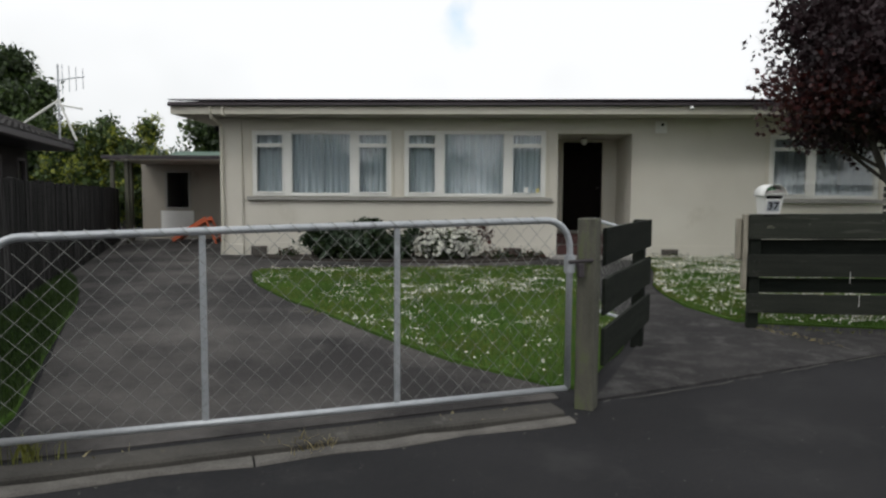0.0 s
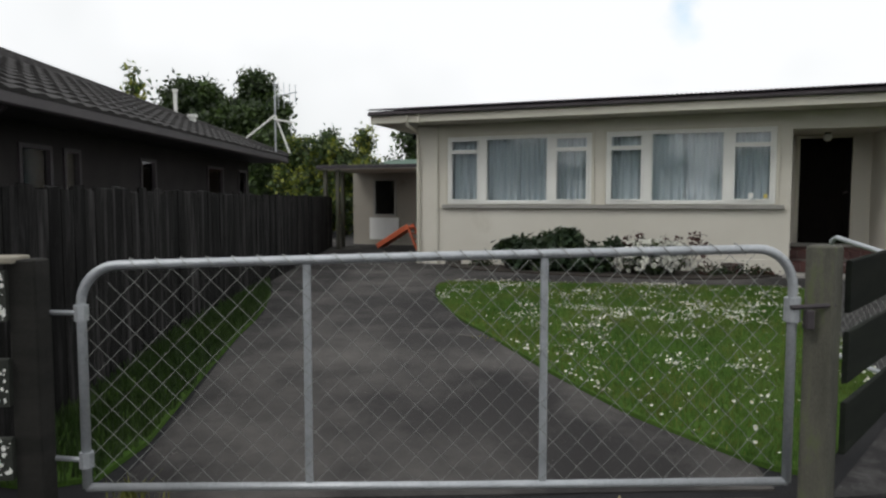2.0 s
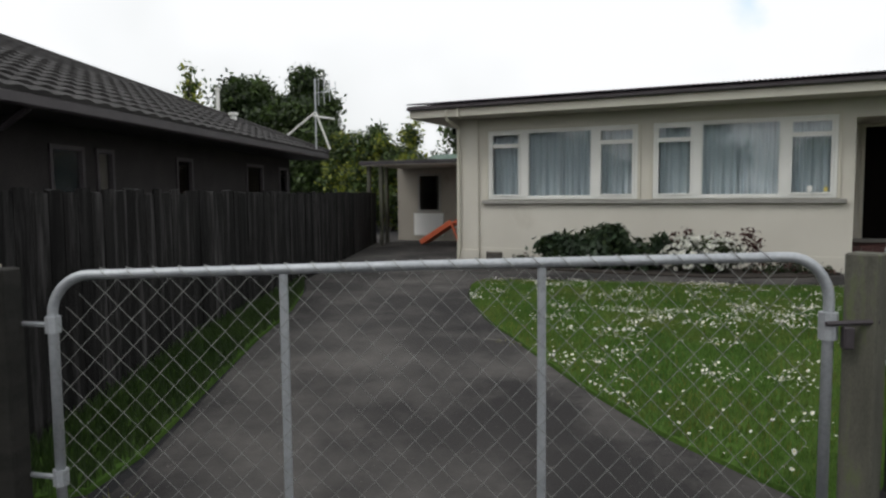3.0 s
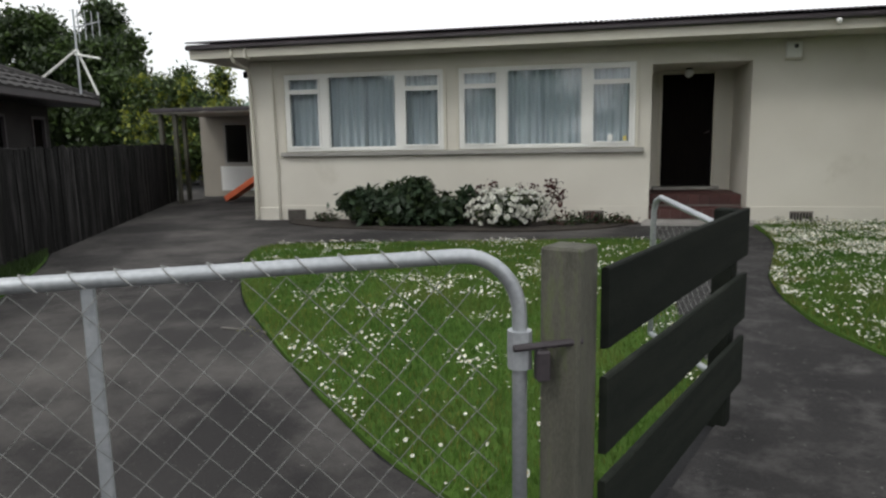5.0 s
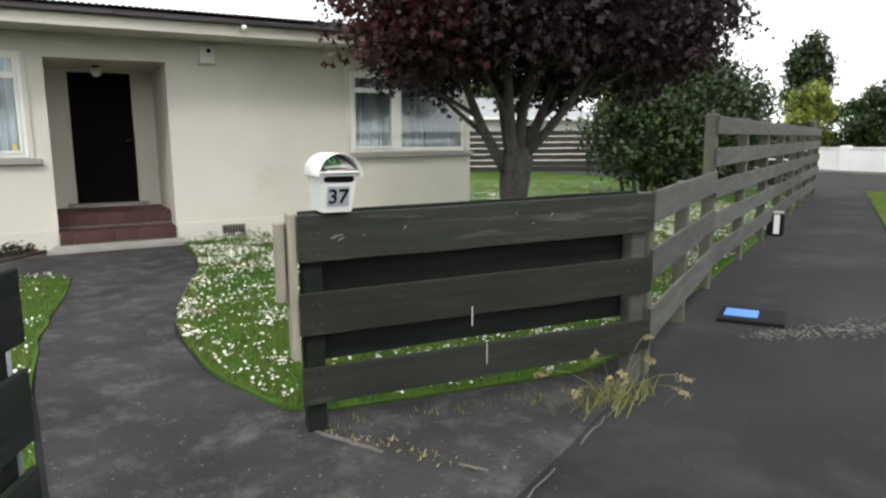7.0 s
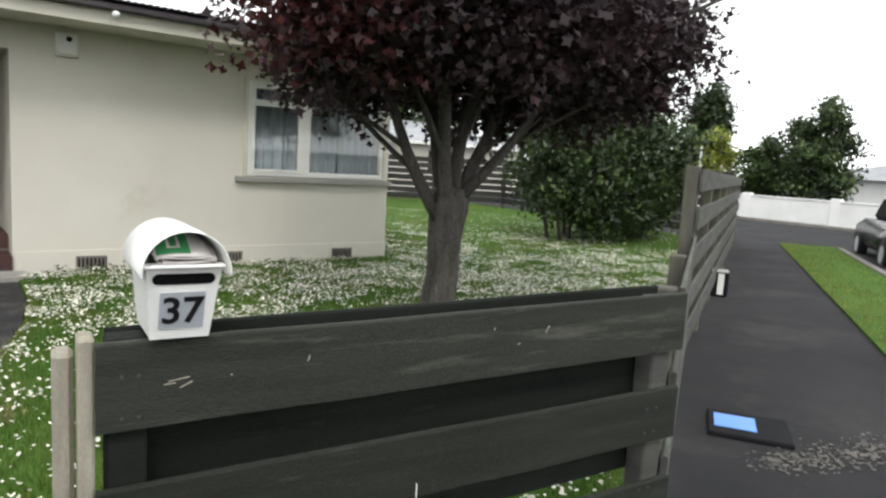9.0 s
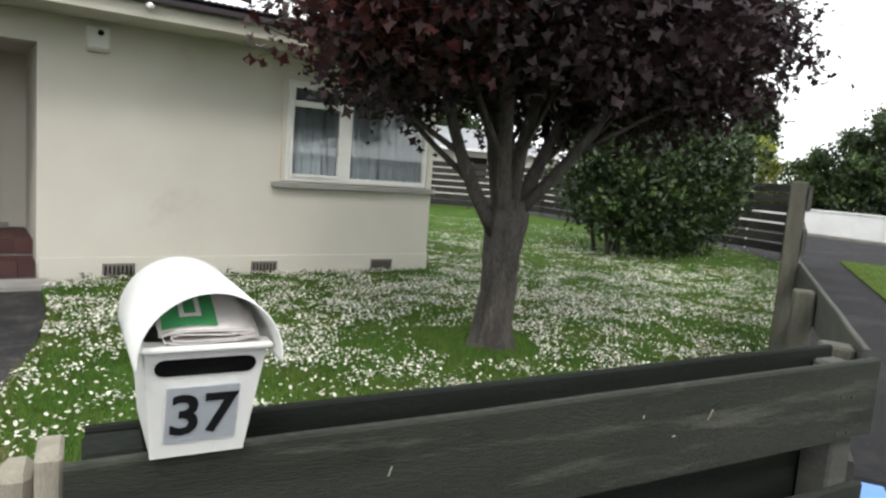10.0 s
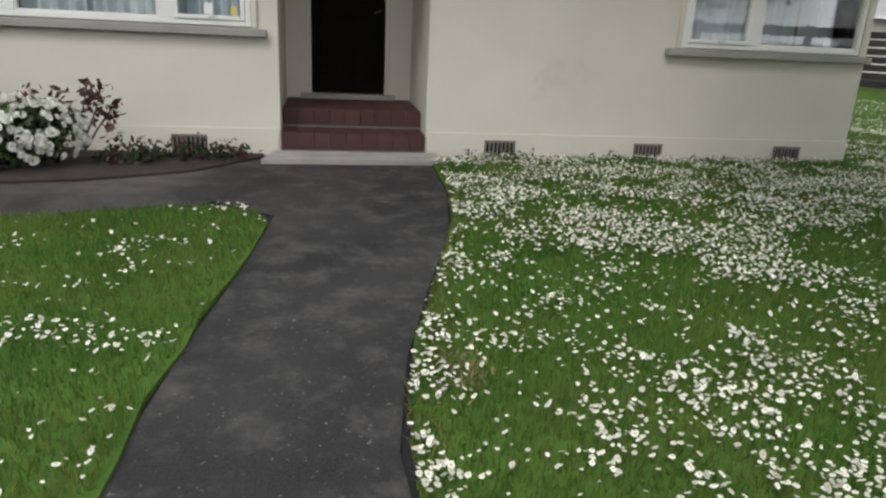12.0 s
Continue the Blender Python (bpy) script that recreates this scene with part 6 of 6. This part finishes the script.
for r in range(rows):
    d = r * 0.33
    y, z = -0.12 + d * math.cos(radians(22)), 2.175 + d * math.sin(radians(22))
    right = HL + 0.05 - (y + 0.1) * (HL + 0.08 - R1) / R0
    c = 0
    x = -3.4 + (r % 2) * 0.15
    while x + 0.3 < right:
        m = HM @ pose(x, y, z, tilt, 0, 0)
        if count < 300 and r < 9 and 1.5 < x < 11.6:
            ob = new("tile", TILE2)
            ob.parent, ob.matrix_basis = roof2, m
            count += 1
        else:
            q = np.c_[tv, np.ones(len(tv))] @ np.array(m).T
            base_i = len(rest_v) * len(tv)
            rest_v.append(q[:, :3])
            rest_f += [[k + base_i for k in face] for face in tf]
        x += 0.302
rest = array_mesh("tile_field", np.concatenate(rest_v), rest_f, ROOF_TILE, roof2)
tagged(rest, kind="stuff")
bm = tube(bmesh.new(), [(-3.4, R0, 2.2 + R0 * PITCH), (R1, R0, 2.2 + R0 * PITCH)], 0.1, 8)
tube(bm, [(R1, R0, 2.2 + R0 * PITCH), (HL + 0.05, -0.08, 2.2)], 0.09, 8)
nh_part("ridge_tiles", bm, ROOF_TILE)
for x, y, h, r in ((10.6, 1.9, 0.85, 0.04), (10.1, 1.35, 0.16, 0.07)):
    z = 2.17 + min(y, HL - x) * PITCH
    bm = tube(bmesh.new(), [(x, y, z - 0.1), (x, y, z + h)], r, 8)
    tube(bm, [(x, y, z + h), (x, y, z + h + 0.05)], r * 1.5, 8)
    nh_part("flue", bm, PAINT_WHITE, "white roof flue")
# aerial on the roof end
aerial = thing("tv_aerial", (-8.25, 13.6, 2.25), "white braced television aerial on the tiled roof", "aerial")
bm = tube(bmesh.new(), [(0, 0, 0.0), (0, 0, 1.5)], 0.018, 6)
part("mast", bm, GALV, aerial)
for q in ((-0.75, -0.1, 0.28), (0.28, 0.1, 0.0)):
    bm = tube(bmesh.new(), [(0, 0, 0.8), q], 0.022, 6)
    part("brace", bm, PAINT_WHITE, aerial, "white brace")
bm = tube(bmesh.new(), [(-0.1, 0.1, 1.2), (0.6, -0.1, 1.24)], 0.012, 5)
part("boom", bm, GALV, aerial)
for i in range(4):
    x = 0.1 + i * 0.14
    bm = tube(bmesh.new(), [(x, -0.02, 1.22 - 0.3 + 0.03 * i), (x, -0.02, 1.22 + 0.28 - 0.03 * i)], 0.008, 4)
    part("element", bm, GALV, aerial)
bm = tube(bmesh.new(), [(-0.05, 0, 0.72), (0.5, -0.05, 0.62)], 0.02, 6)
part("lower_arm", bm, PAINT_WHITE, aerial)

# carport and outhouse; the wall colour is lowered to stand for the carport's shade
outhouse = thing("outhouse", (0, 0, 0), "outhouse with a flat-roofed carport, walls toned tan for its shade", "outhouse")
bm = pierced(bmesh.new(), -9.4, -5.2, -0.3, 2.05, [(-8.72, -7.98, 0.78, 1.88)], 19.3, 19.5)
part("wall", bm, SHADED_STUCCO, outhouse)
bm = box(bmesh.new(), -9.4, -9.2, 19.5, 22.0, -0.3, 2.05)
part("wall", bm, SHADED_STUCCO, outhouse)
bm = bmesh.new()
for a in ((-8.72, -8.66, 0.78, 1.88), (-8.04, -7.98, 0.78, 1.88), (-8.66, -8.04, 0.78, 0.84), (-8.66, -8.04, 1.82, 1.88)):
    box(bm, *a[:2], 19.27, 19.4, *a[2:])
wf = part("window", bm, SILL_GREY, outhouse)
bm = box(bmesh.new(), -8.67, -8.03, 19.33, 19.336, 0.83, 1.83)
part("pane", bm, GLASS, wf)
bm = box(bmesh.new(), -8.85, -7.9, 19.27, 19.296, 0.1, 0.74, 0.006)
part("panel", bm, WHITE_WALL, outhouse, "pale panel under the window")
bm = box(bmesh.new(), -9.3, -5.3, 21.5, 21.6, -0.3, 2.05)
part("inner_walls", bm, DARK_ROOM, outhouse)
bm = box(bmesh.new(), -9.3, -5.06, 17.0, 22.2, 2.08, 2.17, 0.01)
part("roof", bm, GUTTER, outhouse, "dark flat carport roof")
bm = box(bmesh.new(), -9.26, -5.06, 17.04, 22.2, 2.05, 2.08)
part("ceiling", bm, SOFFIT, outhouse)
for x, y in ((-9.12, 17.2), (-9.15, 18.2), (-8.75, 17.2)):
    bm = box(bmesh.new(), x - 0.045, x + 0.045, y - 0.045, y + 0.045, -0.3, 2.08, 0.004)
    part("post", bm, POST_OLD, outhouse)
green = thing("green_shed", (0, 0, 0), "shed with a pale green iron roof", "shed")
bm = box(bmesh.new(), -10.6, -6.4, 23.6, 26.5, -0.3, 2.35)
part("wall", bm, STUCCO, green)
bm = bmesh.new()
q = [bm.verts.new(c) for c in ((-10.9, 23.3, 2.38), (-6.1, 23.3, 2.38), (-6.1, 25.0, 2.8), (-10.9, 25.0, 2.8), (-6.1, 26.8, 2.4), (-10.9, 26.8, 2.4))]
bm.faces.new((q[0], q[1], q[2], q[3]))
bm.faces.new((q[3], q[2], q[4], q[5]))
bmesh.ops.solidify(bm, geom=bm.faces[:], thickness=0.05)
part("roof", bm, GREEN_IRON, green)
slide = thing("toy_slide", (-7.0, 17.6, level(-7, 17.6)), "orange plastic toy slide beside the outhouse", "toy")
bm = beam(bmesh.new(), (-0.7, 0, 0.06), (0.2, 0, 0.6), 0.4, 0.05, 0.01)
part("chute", bm, ORANGE, slide)
for y in (-0.21, 0.21):
    bm = beam(bmesh.new(), (-0.7, y, 0.1), (0.2, y, 0.65), 0.03, 0.13, 0.008)
    part("side_wall", bm, ORANGE, slide)
    bm = beam(bmesh.new(), (0.2, y, 0.6), (0.46, y, 0.0), 0.05, 0.05, 0.008)
    part("leg", bm, ORANGE, slide)
for k in range(3):
    f = 0.25 + 0.25 * k
    bm = beam(bmesh.new(), (0.2 + 0.26 * f, -0.2, 0.6 * (1 - f)), (0.2 + 0.26 * f, 0.2, 0.6 * (1 - f)), 0.06, 0.03, 0.004)
    part("rung", bm, ORANGE, slide)

# house beyond the boundary fence
nh2 = thing("neighbour_house", (0, 0, 0), "cream bungalow with grey roof behind the fence", "house")
bm = pierced(bmesh.new(), 15.0, 30.0, -0.3, 2.55, [(18.5, 19.6, 1.0, 2.1), (23.5, 25.0, 1.0, 2.1)], 34.0, 34.2)
part("wall", bm, STUCCO, nh2)
for x0, x1 in ((18.5, 19.6), (23.5, 25.0)):
    bm = box(bmesh.new(), x0, x1, 34.05, 34.06, 1.0, 2.1)
    part("window", bm, BLACK, nh2, "dark window")
bm = bmesh.new()
q = [bm.verts.new(c) for c in ((14.3, 33.4, 2.5), (30.7, 33.4, 2.5), (27.0, 37.5, 3.75), (18.0, 37.5, 3.75), (30.7, 41.5, 2.5), (14.3, 41.5, 2.5))]
for k in ((0, 1, 2, 3), (3, 2, 4, 5), (1, 4, 2), (0, 3, 5)):
    bm.faces.new([q[i] for i in k])
part("roof", bm, STONE_GREY, nh2, "grey sheet roof")
bm = box(bmesh.new(), 14.3, 30.7, 33.34, 33.42, 2.38, 2.52)
part("fascia", bm, PAINT_WHITE, nh2)

# across the side street
wallw = thing("street_wall", (0, 0, 0), "low white painted masonry wall across the street", "wall")
bm = beam(bmesh.new(), (33.5, 34.0, 0.3), (31.8, 13.0, 0.3), 0.2, 1.1, 0.01)
part("wall", bm, WHITE_WALL, wallw)
bm = beam(bmesh.new(), (33.5, 34.0, 0.87), (31.8, 13.0, 0.87), 0.28, 0.06, 0.01)
part("coping", bm, WHITE_WALL, wallw)
for i in range(6):
    p = along((33.5, 34.0), (31.8, 13.0), 0.6 + i * 4.0)
    bm = box(bmesh.new(), p[0] - 0.18, p[0] + 0.18, p[1] - 0.18, p[1] + 0.18, -0.3, 0.98, 0.01)
    part("pier", bm, WHITE_WALL, wallw)
bm = beam(bmesh.new(), (31.2, 34.0, -0.1), (29.6, 12.0, -0.1), 0.16, 0.16, 0.02)
tagged(mesh_object("kerb", bm, CONCRETE), "pale concrete kerb across the side street", "kerb", kind="structure")
bm = bmesh.new()
beam(bm, (8.05, 4.8, -0.19), (21.5, 12.82, -0.19), 0.15, 0.2, 0.02)
tagged(mesh_object("kerb", bm, CONCRETE), "concrete kerb between verge and road", "kerb", kind="structure")
lampost = thing("street_sign_pole", (20.6, 16.55, level(20.6, 16.55)), "thin white pole beside the footpath", "pole")
bm = tube(bmesh.new(), [(0, 0, 0), (0, 0, 2.5)], 0.03, 8)
part("pole", bm, PAINT_WHITE, lampost)

nh3 = thing("neighbour_house", (0, 0, 0), "white bungalow with pale roof across the street", "house")
bm = pierced(bmesh.new(), 50.0, 60.0, -0.3, 2.0, [(52.0, 53.5, 0.8, 1.7), (56.0, 57.5, 0.8, 1.7)], 16.0, 16.2)
part("wall", bm, WHITE_WALL, nh3)
bm = box(bmesh.new(), 50.0, 50.2, 16.2, 27.0, -0.3, 2.0)
part("wall", bm, WHITE_WALL, nh3)
for x0 in (52.0, 56.0):
    bm = box(bmesh.new(), x0, x0 + 1.5, 16.05, 16.06, 0.8, 1.7)
    part("window", bm, BLACK, nh3, "dark window")
bm = bmesh.new()
q = [bm.verts.new(c) for c in ((49.6, 15.5, 2.0), (60.4, 15.5, 2.0), (57.0, 21.5, 3.4), (53.0, 21.5, 3.4), (60.4, 27.5, 2.0), (49.6, 27.5, 2.0))]
for k in ((0, 1, 2, 3), (3, 2, 4, 5), (1, 4, 2), (0, 3, 5)):
    bm.faces.new([q[i] for i in k])
part("roof", bm, STONE_GREY, nh3, "pale grey roof")

# parked car
car = thing("parked_car", (20.2, 10.75, level(20.2, 10.75)), "dark parked car seen from behind", "car", rz=31)


def section(bm, outline, y0, y1, inset=0.0):
    a = [bm.verts.new((x, y0, z)) for x, z in outline]
    b = [bm.verts.new((x, y1, z)) for x, z in outline]
    n = len(outline)
    for k in range(n):
        bm.faces.new((a[k], a[(k + 1) % n], b[(k + 1) % n], b[k]))
    bm.faces.new(a)
    bm.faces.new(b)


bm = bmesh.new()
section(bm, [(-2.15, 0.3), (-2.2, 0.55), (-2.15, 0.95), (-1.95, 1.0), (0.9, 0.98), (1.9, 0.85), (2.15, 0.6), (2.1, 0.3)], -0.85, 0.85)
bmesh.ops.bevel(bm, geom=bm.edges[:], offset=0.06, segments=2, affect="EDGES")
part("body", bm, CAR_DARK, car, smooth=True)
bm = bmesh.new()
section(bm, [(-2.05, 0.98), (-1.65, 1.5), (0.0, 1.55), (0.95, 0.98)], -0.72, 0.72)
bmesh.ops.bevel(bm, geom=bm.edges[:], offset=0.08, segments=2, affect="EDGES")
part("cabin", bm, BLACK, car)
for x in (-1.35, 1.35):
    for y in (-0.8, 0.8):
        bm = tube(bmesh.new(), [(x, y - 0.1, 0.31), (x, y + 0.1, 0.31)], 0.31, 18)
        wh = part("wheel", bm, RUBBER, car)
        bm = tube(bmesh.new(), [(x, y - 0.105, 0.31), (x, y + 0.105, 0.31)], 0.19, 14)
        part("rim", bm, GALV, wh)
for y in (-0.7, 0.7):
    bm = box(bmesh.new(), -2.23, -2.13, y - 0.12, y + 0.12, 0.68, 0.86, 0.02)
    part("tail_light", bm, RED_LENS, car)
